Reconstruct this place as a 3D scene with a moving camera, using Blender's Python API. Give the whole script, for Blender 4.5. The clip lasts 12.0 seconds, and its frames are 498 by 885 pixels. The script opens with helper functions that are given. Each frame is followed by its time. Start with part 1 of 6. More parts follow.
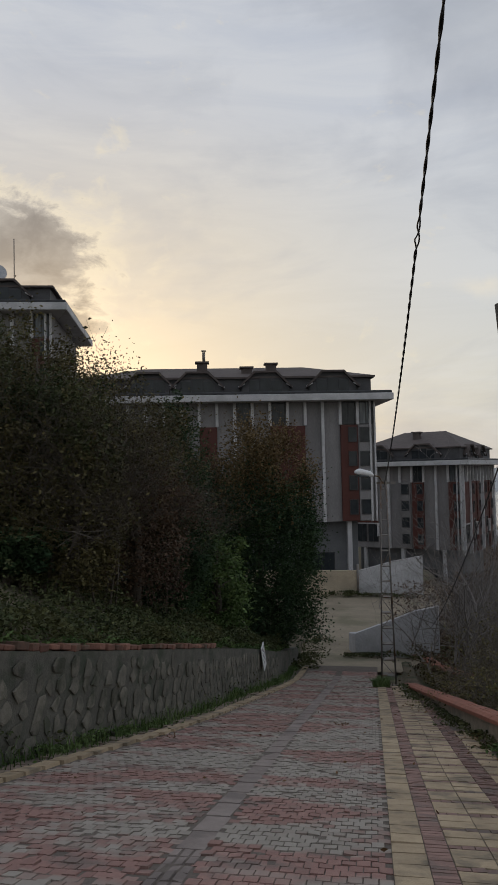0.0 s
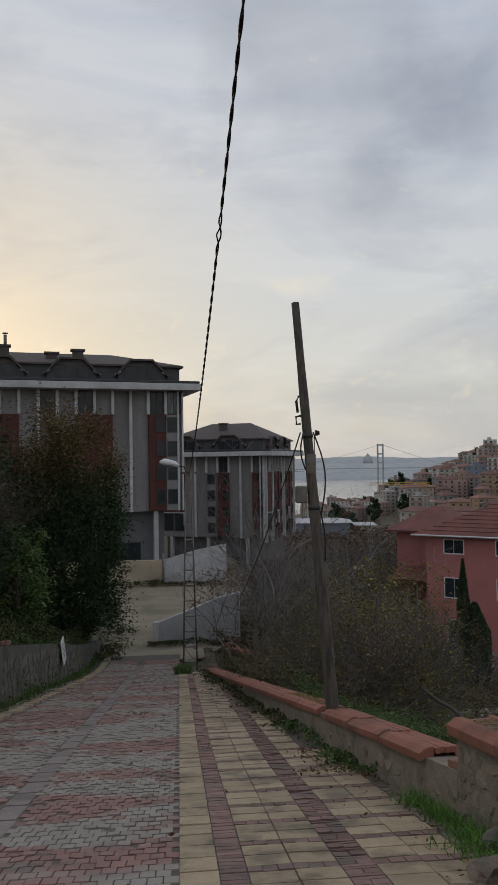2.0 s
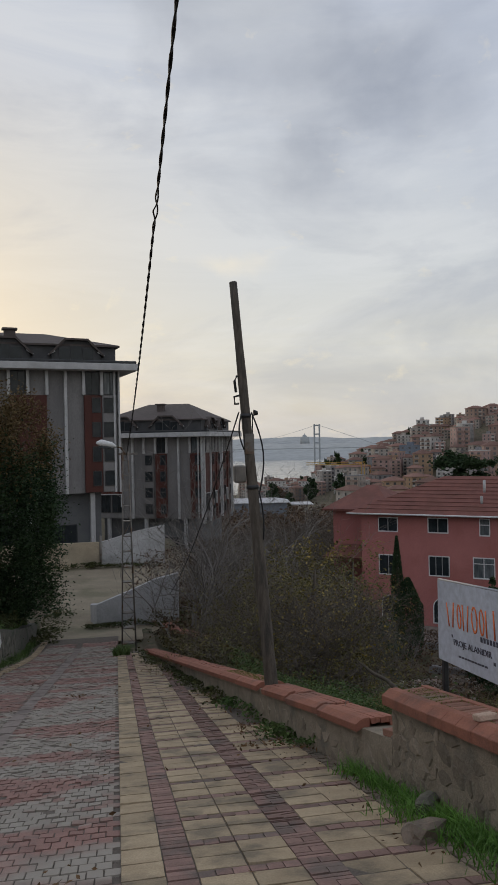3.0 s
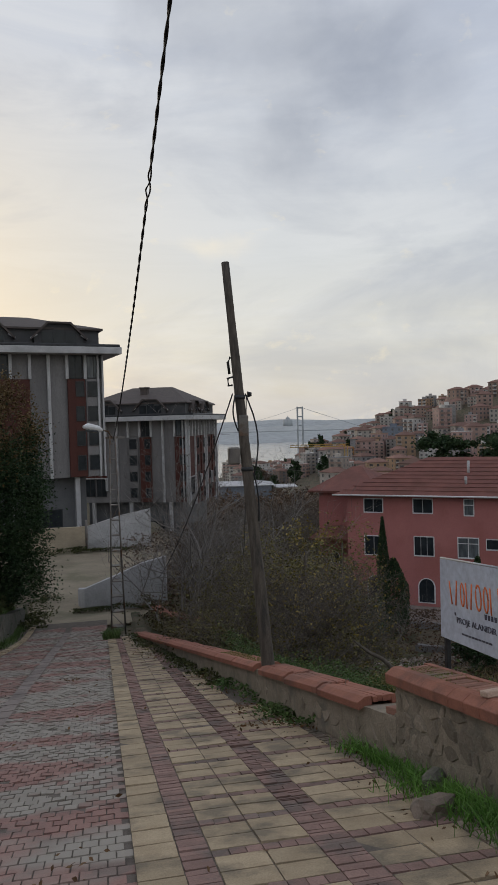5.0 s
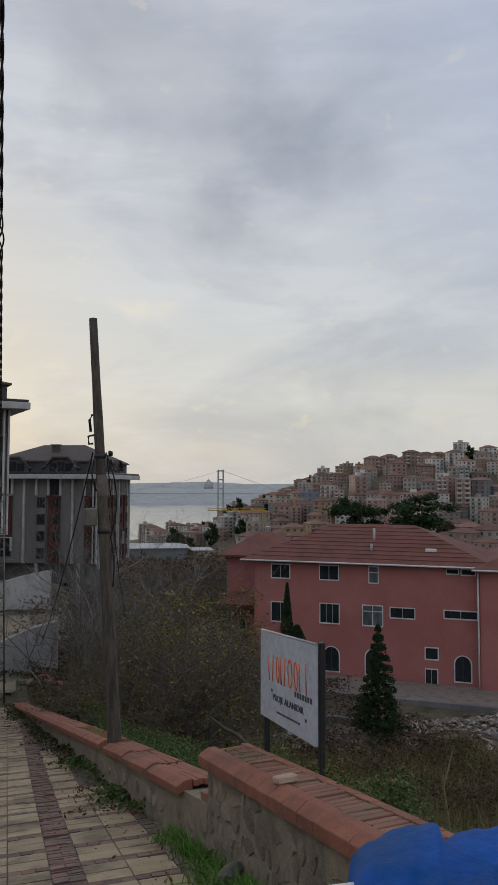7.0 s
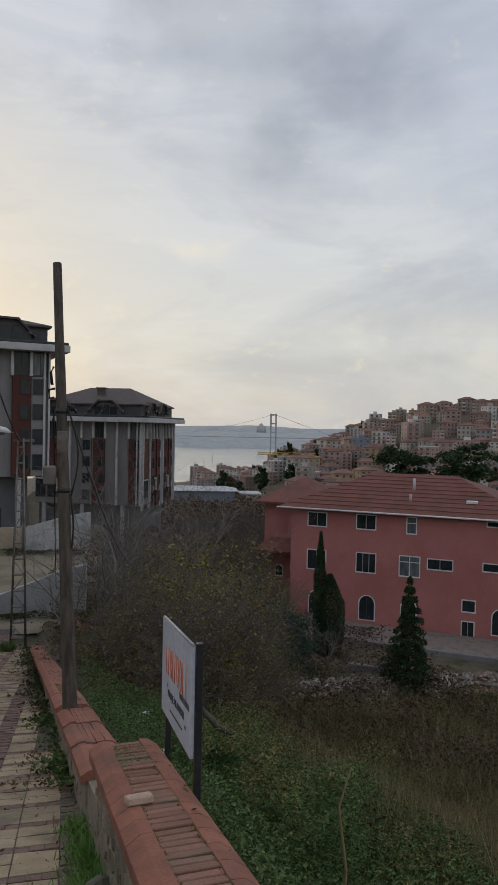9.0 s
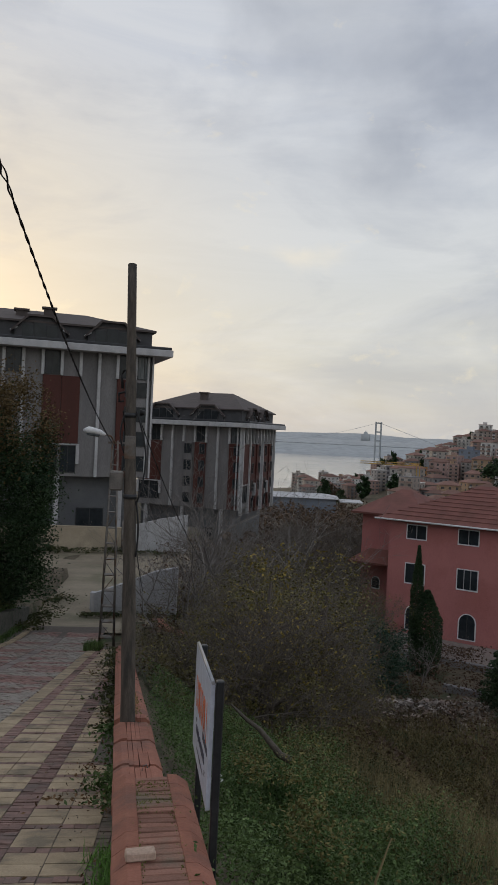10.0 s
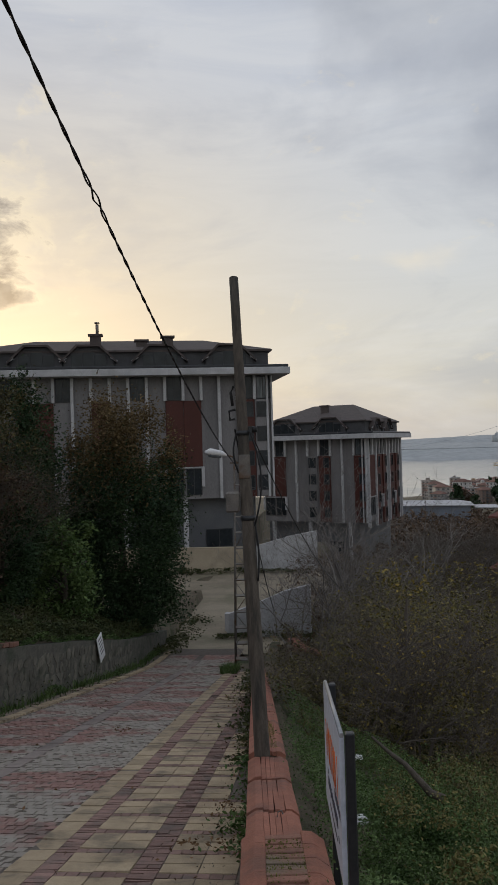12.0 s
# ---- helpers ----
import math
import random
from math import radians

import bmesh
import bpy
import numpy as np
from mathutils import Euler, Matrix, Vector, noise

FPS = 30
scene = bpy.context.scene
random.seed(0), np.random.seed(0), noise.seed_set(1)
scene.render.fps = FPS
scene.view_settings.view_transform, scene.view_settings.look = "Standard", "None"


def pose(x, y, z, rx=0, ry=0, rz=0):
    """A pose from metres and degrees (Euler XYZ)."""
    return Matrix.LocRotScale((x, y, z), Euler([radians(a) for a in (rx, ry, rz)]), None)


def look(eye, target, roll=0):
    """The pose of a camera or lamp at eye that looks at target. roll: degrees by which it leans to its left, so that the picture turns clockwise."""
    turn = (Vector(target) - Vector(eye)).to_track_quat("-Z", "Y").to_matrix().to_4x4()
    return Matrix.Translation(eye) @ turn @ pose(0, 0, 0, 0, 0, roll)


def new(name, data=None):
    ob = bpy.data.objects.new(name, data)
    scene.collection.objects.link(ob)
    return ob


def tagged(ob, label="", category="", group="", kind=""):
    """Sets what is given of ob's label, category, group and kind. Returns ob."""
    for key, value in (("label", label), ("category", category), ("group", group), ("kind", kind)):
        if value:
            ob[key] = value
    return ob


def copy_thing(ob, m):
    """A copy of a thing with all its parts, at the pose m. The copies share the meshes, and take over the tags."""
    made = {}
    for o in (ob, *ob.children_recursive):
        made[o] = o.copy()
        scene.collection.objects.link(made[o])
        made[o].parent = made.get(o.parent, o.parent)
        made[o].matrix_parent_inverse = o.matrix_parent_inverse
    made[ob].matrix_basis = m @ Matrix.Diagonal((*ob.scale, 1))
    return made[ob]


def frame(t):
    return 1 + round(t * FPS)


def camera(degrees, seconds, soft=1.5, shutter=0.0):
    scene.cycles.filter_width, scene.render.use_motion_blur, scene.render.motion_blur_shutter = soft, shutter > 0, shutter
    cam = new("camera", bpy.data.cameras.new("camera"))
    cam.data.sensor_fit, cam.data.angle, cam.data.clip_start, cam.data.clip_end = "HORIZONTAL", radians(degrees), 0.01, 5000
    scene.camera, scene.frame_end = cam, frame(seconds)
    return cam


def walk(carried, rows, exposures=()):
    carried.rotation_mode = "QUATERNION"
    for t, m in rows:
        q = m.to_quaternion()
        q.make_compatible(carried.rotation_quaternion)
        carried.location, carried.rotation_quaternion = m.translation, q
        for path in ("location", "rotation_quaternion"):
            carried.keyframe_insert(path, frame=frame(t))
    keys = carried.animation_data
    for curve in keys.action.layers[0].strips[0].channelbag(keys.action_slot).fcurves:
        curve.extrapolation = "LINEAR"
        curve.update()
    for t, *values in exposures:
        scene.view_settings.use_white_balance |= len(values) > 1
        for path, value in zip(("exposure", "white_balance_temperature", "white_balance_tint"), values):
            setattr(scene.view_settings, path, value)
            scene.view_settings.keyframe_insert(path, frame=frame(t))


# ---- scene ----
cam = camera(37.9, 12.0)
PATH = [
    (0, (-0.045, -0.14, 1.646), (-0.384, 1.83, 1.733), -1.2),
    (0.5, (0.017, -0.06, 1.65), (-0.218, 1.925, 1.71), -0.6),
    (1, (0.067, -0.072, 1.651), (-0.075, 1.922, 1.701), -0.7),
    (1.5, (0.083, -0.057, 1.66), (0.093, 1.942, 1.71), -0.7),
    (2, (0.07, -0.117, 1.645), (0.252, 1.874, 1.695), -0.8),
    (2.5, (0.046, -0.116, 1.642), (0.338, 1.862, 1.676), -0.8),
    (3, (0.061, -0.114, 1.633), (0.412, 1.855, 1.627), -1.1),
    (3.2, (0.052, -0.149, 1.633), (0.441, 1.812, 1.607), -1.1),
    (4.8, (-0.106, -0.068, 1.621), (0.329, 1.884, 1.562), -1.5),
    (5, (-0.089, -0.042, 1.618), (0.306, 1.918, 1.564), -1.6),
    (5.5, (-0.049, -0.075, 1.641), (0.275, 1.898, 1.617), -0.7),
    (6, (0.133, -0.089, 1.64), (0.388, 1.895, 1.655), -0.1),
    (6.5, (0.389, -0.07, 1.617), (0.744, 1.897, 1.696), -0.4),
    (7, (0.795, -0.004, 1.603), (1.401, 1.898, 1.719), 0.2),
    (7.2, (0.966, 0.008, 1.587), (1.646, 1.886, 1.68), 0.5),
    (8.8, (1.967, 0.322, 1.856), (2.521, 2.244, 1.82), 0.7),
    (9, (2.085, 0.393, 1.825), (2.553, 2.337, 1.785), 1.2),
    (9.5, (2.396, 0.592, 1.869), (2.66, 2.574, 1.821), 2.8),
    (10, (2.579, 0.836, 1.867), (2.766, 2.827, 1.835), 2.7),
    (10.5, (2.687, 1.018, 1.868), (2.774, 3.016, 1.831), 0.5),
    (11, (2.756, 1.202, 1.876), (2.75, 3.201, 1.834), -0.2),
    (11.5, (2.72, 1.239, 1.863), (2.652, 3.238, 1.837), -0.7),
    (12, (2.687, 1.361, 1.851), (2.533, 3.355, 1.857), -1.7),
]
walk(cam, [(t, look(eye, target, roll)) for t, eye, target, roll in PATH],
     exposures=[(0, -0.10), (1.5, -0.10), (2.5, -0.02), (3.2, 0.02), (4.8, 0.06), (5.5, 0.04), (7.2, -0.05), (8.8, 0.0), (10, 0.0), (12, -0.08)])

# ---- light ----
SUN_AZ, SUN_EL = -24.0, 7.0          # degrees to the right of +y, and above the horizon
world = bpy.data.worlds.new("evening_sky")
scene.world = world
world.use_nodes = True
wn, wl = world.node_tree.nodes, world.node_tree.links
wn.clear()


def node(kind, **values):
    n = wn.new(kind)
    for k, v in values.items():
        n.inputs[k].default_value = v
    return n


def sky_ramp(fac, stops):
    r = wn.new("ShaderNodeValToRGB")
    while len(r.color_ramp.elements) < len(stops):
        r.color_ramp.elements.new(0.5)
    for e, (p, c) in zip(r.color_ramp.elements, stops):
        e.position, e.color = p, (*c, 1) if len(c) == 3 else c
    wl.new(fac, r.inputs[0])
    return r.outputs[0]


def sky_mix(fac, a, b, blend="MIX"):
    m = wn.new("ShaderNodeMix")
    m.data_type, m.blend_type = "RGBA", blend
    for sock, v in ((m.inputs[0], fac), (m.inputs[6], a), (m.inputs[7], b)):
        if isinstance(v, (int, float)):
            sock.default_value = v
        elif isinstance(v, tuple):
            sock.default_value = (*v, 1)
        else:
            wl.new(v, sock)
    return m.outputs[2]


def sky_math(op, a, b=0.0, clamp=False):
    m = wn.new("ShaderNodeMath")
    m.operation, m.use_clamp = op, clamp
    for sock, v in ((m.inputs[0], a), (m.inputs[1], b)):
        if isinstance(v, (int, float)):
            sock.default_value = v
        else:
            wl.new(v, sock)
    return m.outputs[0]


def way_of(az, el):
    a, e = radians(az), radians(el)
    return (math.sin(a) * math.cos(e), math.cos(a) * math.cos(e), math.sin(e))


tc = wn.new("ShaderNodeTexCoord")


def sky_near(az, el, inner, outer, stretch=1.0, ragged=0.0):
    """1 around a direction of the sky, fading to 0 between two angles (degrees); ragged frays its edge."""
    d = wn.new("ShaderNodeVectorMath")
    d.operation = "DISTANCE"
    s = wn.new("ShaderNodeVectorMath")
    s.operation = "MULTIPLY"
    s.inputs[1].default_value = (1, 1, stretch)
    src = tc.outputs["Generated"]
    if ragged:
        nz = node("ShaderNodeTexNoise", Scale=6.0, Detail=6.0, Roughness=0.52)
        wl.new(src, nz.inputs["Vector"])
        off = wn.new("ShaderNodeVectorMath")
        off.operation = "MULTIPLY_ADD"
        wl.new(nz.outputs["Color"], off.inputs[0])
        off.inputs[1].default_value = (ragged,) * 3
        wl.new(src, off.inputs[2])
        sh = wn.new("ShaderNodeVectorMath")
        sh.operation = "SUBTRACT"
        wl.new(off.outputs[0], sh.inputs[0])
        sh.inputs[1].default_value = (ragged / 2,) * 3
        src = sh.outputs[0]
    wl.new(src, s.inputs[0])
    w = way_of(az, el)
    wl.new(s.outputs[0], d.inputs[0])
    d.inputs[1].default_value = (w[0], w[1], w[2] * stretch)
    m = wn.new("ShaderNodeMapRange")
    m.interpolation_type = "SMOOTHSTEP"
    wl.new(d.outputs["Value"], m.inputs["Value"])
    m.inputs["From Min"].default_value, m.inputs["From Max"].default_value = radians(outer), radians(inner)
    return m.outputs["Result"]


sky = wn.new("ShaderNodeTexSky")
sky.sky_type, sky.sun_disc = "NISHITA", False
sky.sun_elevation, sky.sun_rotation = radians(SUN_EL), radians(SUN_AZ)
sky.air_density, sky.dust_density, sky.ozone_density = 1.0, 2.0, 1.0


def cloud_noise(scale, stretch, detail, rough, offset, distort=0.4):
    mp = wn.new("ShaderNodeMapping")
    mp.inputs["Scale"].default_value = (scale, scale, scale * stretch)
    mp.inputs["Location"].default_value = offset
    mp.inputs["Rotation"].default_value = (radians(6), radians(-5), 0)
    wl.new(tc.outputs["Generated"], mp.inputs["Vector"])
    n = node("ShaderNodeTexNoise", Scale=1.0, Detail=detail, Roughness=rough, Distortion=distort)
    wl.new(mp.outputs[0], n.inputs["Vector"])
    return n.outputs["Fac"]


sep = wn.new("ShaderNodeSeparateXYZ")
wl.new(tc.outputs["Generated"], sep.inputs[0])
veil = sky_ramp(sep.outputs[2], [(0.0, (0.64, 0.61, 0.55)), (0.10, (0.72, 0.70, 0.63)), (0.22, (0.68, 0.70, 0.71)),
                                 (0.45, (0.60, 0.64, 0.72)), (0.8, (0.46, 0.51, 0.62))])
glow = sky_near(SUN_AZ, 9, 2, 38, 1.6)
veil = sky_mix(glow, veil, (0.75, 0.66, 0.52))
streaks = cloud_noise(3.0, 6.0, 7, 0.62, (3.1, 1.7, 0.4), 0.8)
streaks = sky_ramp(streaks, [(0.36, (0.0,) * 3), (0.62, (1.0,) * 3)])
bright = sky_mix(glow, (0.80, 0.81, 0.82), (0.83, 0.75, 0.61))
veil = sky_mix(sky_math("MULTIPLY", streaks, 0.42), veil, bright)
lumps = cloud_noise(3.4, 2.4, 8, 0.58, (0.6, 4.4, 2.2), 0.5)
lumps_hi = sky_ramp(lumps, [(0.46, (0.0,) * 3), (0.66, (1.0,) * 3)])
veil = sky_mix(sky_math("MULTIPLY", lumps_hi, 0.5), veil, (0.42, 0.45, 0.52))
fine = cloud_noise(5.5, 2.2, 7, 0.5, (1.2, 0.3, 5.2), 0.6)
# the two darker clouds: one beside the low sun, one wide and high over the town
for az, el, inner, outer, stretch, ragged, dark, pale, amount in (
        (-23.5, 11.2, 0.3, 4.5, 3.0, 0.12, (0.38, 0.36, 0.34), (0.55, 0.50, 0.44), 0.7),
        (18.0, 26.0, 1.0, 15, 2.0, 0.30, (0.33, 0.36, 0.43), (0.48, 0.51, 0.57), 0.85),
        (9.0, 33.0, 1.0, 11, 2.0, 0.30, (0.40, 0.43, 0.49), (0.52, 0.55, 0.60), 0.6)):
    m = sky_math("MULTIPLY", sky_near(az, el, inner, outer, stretch, ragged), amount, True)
    veil = sky_mix(m, veil, sky_mix(sky_ramp(fine, [(0.38, (0,) * 3), (0.66, (1,) * 3)]), dark, pale))
# the broken grey cloud beside the low sun, with lit rims
for az, el, outer, stretch, seed_at in ((-29.0, 16.6, 15.0, 1.8, (2.3, 0.7, 1.1)), (-26.0, 11.6, 9.0, 4.5, (5.1, 2.2, 0.3))):
    body = sky_math("ADD", sky_near(az, el, 0.5, outer, stretch), sky_math("MULTIPLY", sky_math("SUBTRACT", cloud_noise(13, 1.7, 9, 0.62, seed_at, 0.3), 0.5), 1.5))
    veil = sky_mix(sky_ramp(body, [(0.20, (0,) * 3), (0.40, (0.45,) * 3), (0.55, (0,) * 3)]), veil, (0.95, 0.84, 0.62))
    shade = sky_ramp(cloud_noise(17, 1.5, 8, 0.6, (0.4, 3.3, 7.1), 0.3), [(0.36, (0.15, 0.16, 0.185)), (0.64, (0.36, 0.355, 0.35))])
    veil = sky_mix(sky_ramp(body, [(0.40, (0,) * 3), (0.62, (0.94,) * 3)]), veil, shade)
# clearer, bluer air away from the sun
veil = sky_mix(sky_math("MULTIPLY", sky_near(52, 30, 4, 36, 1.0, 0.2), 0.55), veil, (0.42, 0.50, 0.68))
# small lit wisps over the water
wisp = sky_math("MULTIPLY", sky_near(7.5, 12.5, 0.5, 5.5, 2.4, 0.2), sky_ramp(fine, [(0.45, (0,) * 3), (0.62, (0.75,) * 3)]))
veil = sky_mix(wisp, veil, (0.95, 0.86, 0.70))
air = sky_mix(1.0, sky.outputs[0], (0.1, 0.1, 0.1), "MULTIPLY")
total = sky_mix(0.88, air, veil)
bg = node("ShaderNodeBackground", Strength=1.0)
wl.new(total, bg.inputs[0])
out = wn.new("ShaderNodeOutputWorld")
wl.new(bg.outputs[0], out.inputs[0])

sun = new("sun", bpy.data.lights.new("sun", "SUN"))
sun.data.energy, sun.data.angle, sun.data.color = 0.5, radians(14), (1.0, 0.86, 0.66)
sun.matrix_world = look(Vector(way_of(SUN_AZ, SUN_EL + 4)) * 100, (0, 0, 0))

# ---- materials ----
MATS = {}


def mat(name, a, b, scale=8.0, rough=0.8, bump=0.2, fine_scale=60.0, metal=0.0, third=None, island=0.0, obj=0.0, contrast=(0.35, 0.65),
        stretch=(1, 1, 1), bump_dist=0.02, palette=None):
    """A worn two-tone surface: broad stains, fine grain and relief."""
    m = bpy.data.materials.new(name)
    m.use_nodes = True
    n, l = m.node_tree.nodes, m.node_tree.links
    p = n["Principled BSDF"]
    t = n.new("ShaderNodeTexCoord")
    mp = n.new("ShaderNodeMapping")
    mp.inputs["Scale"].default_value = stretch
    geo = n.new("ShaderNodeNewGeometry")
    l.new(geo.outputs["Position"], mp.inputs["Vector"])

    def noise_at(s, detail, rough_n=0.6):
        x = n.new("ShaderNodeTexNoise")
        x.inputs["Scale"].default_value, x.inputs["Detail"].default_value, x.inputs["Roughness"].default_value = s, detail, rough_n
        l.new(mp.outputs[0], x.inputs["Vector"])
        return x.outputs["Fac"]

    def ramp(fac, stops, interp="LINEAR"):
        r = n.new("ShaderNodeValToRGB")
        r.color_ramp.interpolation = interp
        while len(r.color_ramp.elements) < len(stops):
            r.color_ramp.elements.new(0.5)
        for e, (q, c) in zip(r.color_ramp.elements, stops):
            e.position, e.color = q, (*c, 1)
        l.new(fac, r.inputs[0])
        return r.outputs[0]

    def mix(fac, c1, c2, blend="MIX"):
        x = n.new("ShaderNodeMix")
        x.data_type, x.blend_type = "RGBA", blend
        for sock, v in ((x.inputs[0], fac), (x.inputs[6], c1), (x.inputs[7], c2)):
            if isinstance(v, (int, float)):
                sock.default_value = v
            elif isinstance(v, tuple):
                sock.default_value = (*v, 1)
            else:
                l.new(v, sock)
        return x.outputs[2]

    big, small = noise_at(scale, 6), noise_at(fine_scale, 4)
    if palette:
        info = n.new("ShaderNodeObjectInfo")
        stops = [(i / len(palette), c) for i, c in enumerate(palette)]
        base = ramp(info.outputs["Random"], stops, "CONSTANT")
        col = mix(ramp(big, [(contrast[0], (0,) * 3), (contrast[1], (1,) * 3)]), base, mix(1.0, base, a, "MULTIPLY"))
    else:
        col = ramp(big, [(contrast[0], a), (contrast[1], b)])
    if third:
        spots = noise_at(scale * 0.37 + 0.11, 5)
        col = mix(ramp(spots, [(0.5, (0,) * 3), (0.64, (1,) * 3)]), col, third)
    for amount, src in ((island, "isl"), (obj, "obj")):
        if amount:
            if src == "isl":
                f = geo.outputs["Random Per Island"]
            else:
                f = n.new("ShaderNodeObjectInfo").outputs["Random"]
            col = mix(1.0, col, ramp(f, [(0, (1 - amount,) * 3), (1, (1 + amount,) * 3)]), "MULTIPLY")
    col = mix(0.35, col, ramp(small, [(0.3, (0.55,) * 3), (0.7, (1.35,) * 3)]), "MULTIPLY")
    l.new(col, p.inputs["Base Color"])
    rr = n.new("ShaderNodeMapRange")
    l.new(big, rr.inputs["Value"])
    rr.inputs["To Min"].default_value, rr.inputs["To Max"].default_value = max(0.03, rough - 0.12), min(1, rough + 0.12)
    l.new(rr.outputs[0], p.inputs["Roughness"])
    p.inputs["Metallic"].default_value = metal
    p.inputs["Specular IOR Level"].default_value = 0.12 if name.startswith(("leaf", "ivy", "tarp", "twig")) else 0.35
    if bump:
        bm_ = n.new("ShaderNodeBump")
        bm_.inputs["Strength"].default_value, bm_.inputs["Distance"].default_value = bump, bump_dist
        l.new(small, bm_.inputs["Height"])
        l.new(bm_.outputs[0], p.inputs["Normal"])
    MATS[name] = m
    return m


def patches(name, reds, greys, scale):
    """Pavers laid in red and grey patches; each stone takes its own shade."""
    m = mat(name, reds[0], reds[1], 6, 0.85, 0.3, 90, island=0.10, third=(0.20, 0.15, 0.13))
    n, l = m.node_tree.nodes, m.node_tree.links
    geo = n.new("ShaderNodeNewGeometry")
    mp = n.new("ShaderNodeMapping")
    mp.inputs["Scale"].default_value = (0.35 * scale, 1.15 * scale, 0.2)
    mp.inputs["Rotation"].default_value = (0, 0, radians(14))
    l.new(geo.outputs["Position"], mp.inputs["Vector"])
    x = n.new("ShaderNodeTexNoise")
    x.inputs["Scale"].default_value, x.inputs["Detail"].default_value = 1.0, 2.5
    l.new(mp.outputs[0], x.inputs["Vector"])
    add = n.new("ShaderNodeMath")
    add.operation = "MULTIPLY_ADD"
    l.new(geo.outputs["Random Per Island"], add.inputs[0])
    add.inputs[1].default_value = 0.08
    l.new(x.outputs["Fac"], add.inputs[2])
    r = n.new("ShaderNodeValToRGB")
    r.color_ramp.elements[0].position, r.color_ramp.elements[0].color = 0.50, (0, 0, 0, 1)
    r.color_ramp.elements[1].position, r.color_ramp.elements[1].color = 0.58, (1, 1, 1, 1)
    l.new(add.outputs[0], r.inputs[0])
    mx = n.new("ShaderNodeMix")
    mx.data_type = "RGBA"
    l.new(r.outputs[0], mx.inputs[0])
    base = n["Principled BSDF"].inputs["Base Color"]
    l.new(base.links[0].from_socket, mx.inputs[6])
    tint = n.new("ShaderNodeMix")
    tint.data_type = "RGBA"
    tint.inputs[6].default_value, tint.inputs[7].default_value = (*greys[0], 1), (*greys[1], 1)
    l.new(geo.outputs["Random Per Island"], tint.inputs[0])
    l.new(tint.outputs[2], mx.inputs[7])
    l.new(mx.outputs[2], base)
    return m


def glass(name, tint=(0.035, 0.042, 0.048), rough=0.06):
    m = mat(name, tint, tuple(c * 0.6 for c in tint), 1.3, rough + 0.06, 0.02, 2.0)
    m.node_tree.nodes["Principled BSDF"].inputs["Specular IOR Level"].default_value = 0.25
    return m


patches("road_paver", ((0.27, 0.155, 0.132), (0.325, 0.195, 0.165)), ((0.28, 0.25, 0.212), (0.34, 0.305, 0.262)), 1.0)
mat("joint_earth", (0.12, 0.10, 0.085), (0.165, 0.14, 0.118), 5, 0.95, 0.6)
mat("yellow_tile", (0.325, 0.25, 0.162), (0.40, 0.315, 0.21), 5, 0.85, 0.35, 80, island=0.13, obj=0.12, third=(0.19, 0.155, 0.11))
mat("red_brick", (0.20, 0.125, 0.105), (0.265, 0.168, 0.142), 6, 0.85, 0.35, 80, island=0.2, obj=0.16, third=(0.15, 0.115, 0.10))
mat("coping_red", (0.15, 0.075, 0.055), (0.22, 0.11, 0.08), 5, 0.9, 0.4, 60, island=0.3, third=(0.09, 0.07, 0.05))
mat("worn_brick", (0.16, 0.125, 0.10), (0.23, 0.18, 0.14), 6, 0.9, 0.4, 80, island=0.22, obj=0.2, third=(0.10, 0.09, 0.07))
mat("gutter_stone", (0.23, 0.19, 0.17), (0.29, 0.245, 0.22), 4, 0.85, 0.3, 70, third=(0.19, 0.16, 0.145), island=0.1)
mat("terracotta", (0.265, 0.105, 0.07), (0.35, 0.145, 0.098), 5, 0.8, 0.35, 70, obj=0.07, third=(0.20, 0.095, 0.07))
mat("mortar", (0.235, 0.195, 0.145), (0.32, 0.27, 0.21), 5, 0.95, 0.7, 45, third=(0.18, 0.16, 0.13))
mat("rubble_stone", (0.225, 0.185, 0.14), (0.33, 0.275, 0.215), 4, 0.9, 0.6, 40, island=0.25, obj=0.2, third=(0.21, 0.175, 0.135))
mat("dark_stone", (0.10, 0.096, 0.078), (0.175, 0.162, 0.132), 4, 0.92, 0.6, 40, island=0.12, obj=0.2, third=(0.06, 0.064, 0.046))
mat("dark_mortar", (0.085, 0.083, 0.07), (0.13, 0.125, 0.105), 5, 0.95, 0.7, 40, third=(0.06, 0.07, 0.05))
mat("soil", (0.10, 0.08, 0.055), (0.16, 0.13, 0.09), 1.2, 0.95, 0.8, 25, third=(0.055, 0.065, 0.03), bump_dist=0.05)
mat("sand_ground", (0.24, 0.20, 0.145), (0.33, 0.28, 0.205), 0.5, 0.95, 0.4, 12, third=(0.20, 0.18, 0.12))
mat("render_grey", (0.195, 0.188, 0.19), (0.24, 0.232, 0.234), 0.7, 0.85, 0.15, 20, stretch=(1, 1, 0.25), third=(0.165, 0.16, 0.162))
mat("attic_dark", (0.055, 0.056, 0.06), (0.085, 0.085, 0.09), 0.7, 0.7, 0.15, 20)
mat("pilaster_paint", (0.42, 0.42, 0.435), (0.52, 0.52, 0.53), 1.2, 0.6, 0.1, 30, third=(0.38, 0.38, 0.385))
mat("render_dark", (0.115, 0.12, 0.13), (0.15, 0.155, 0.16), 0.7, 0.8, 0.15, 20)
mat("white_paint", (0.66, 0.66, 0.67), (0.76, 0.76, 0.76), 1.2, 0.6, 0.1, 30, third=(0.58, 0.58, 0.58))
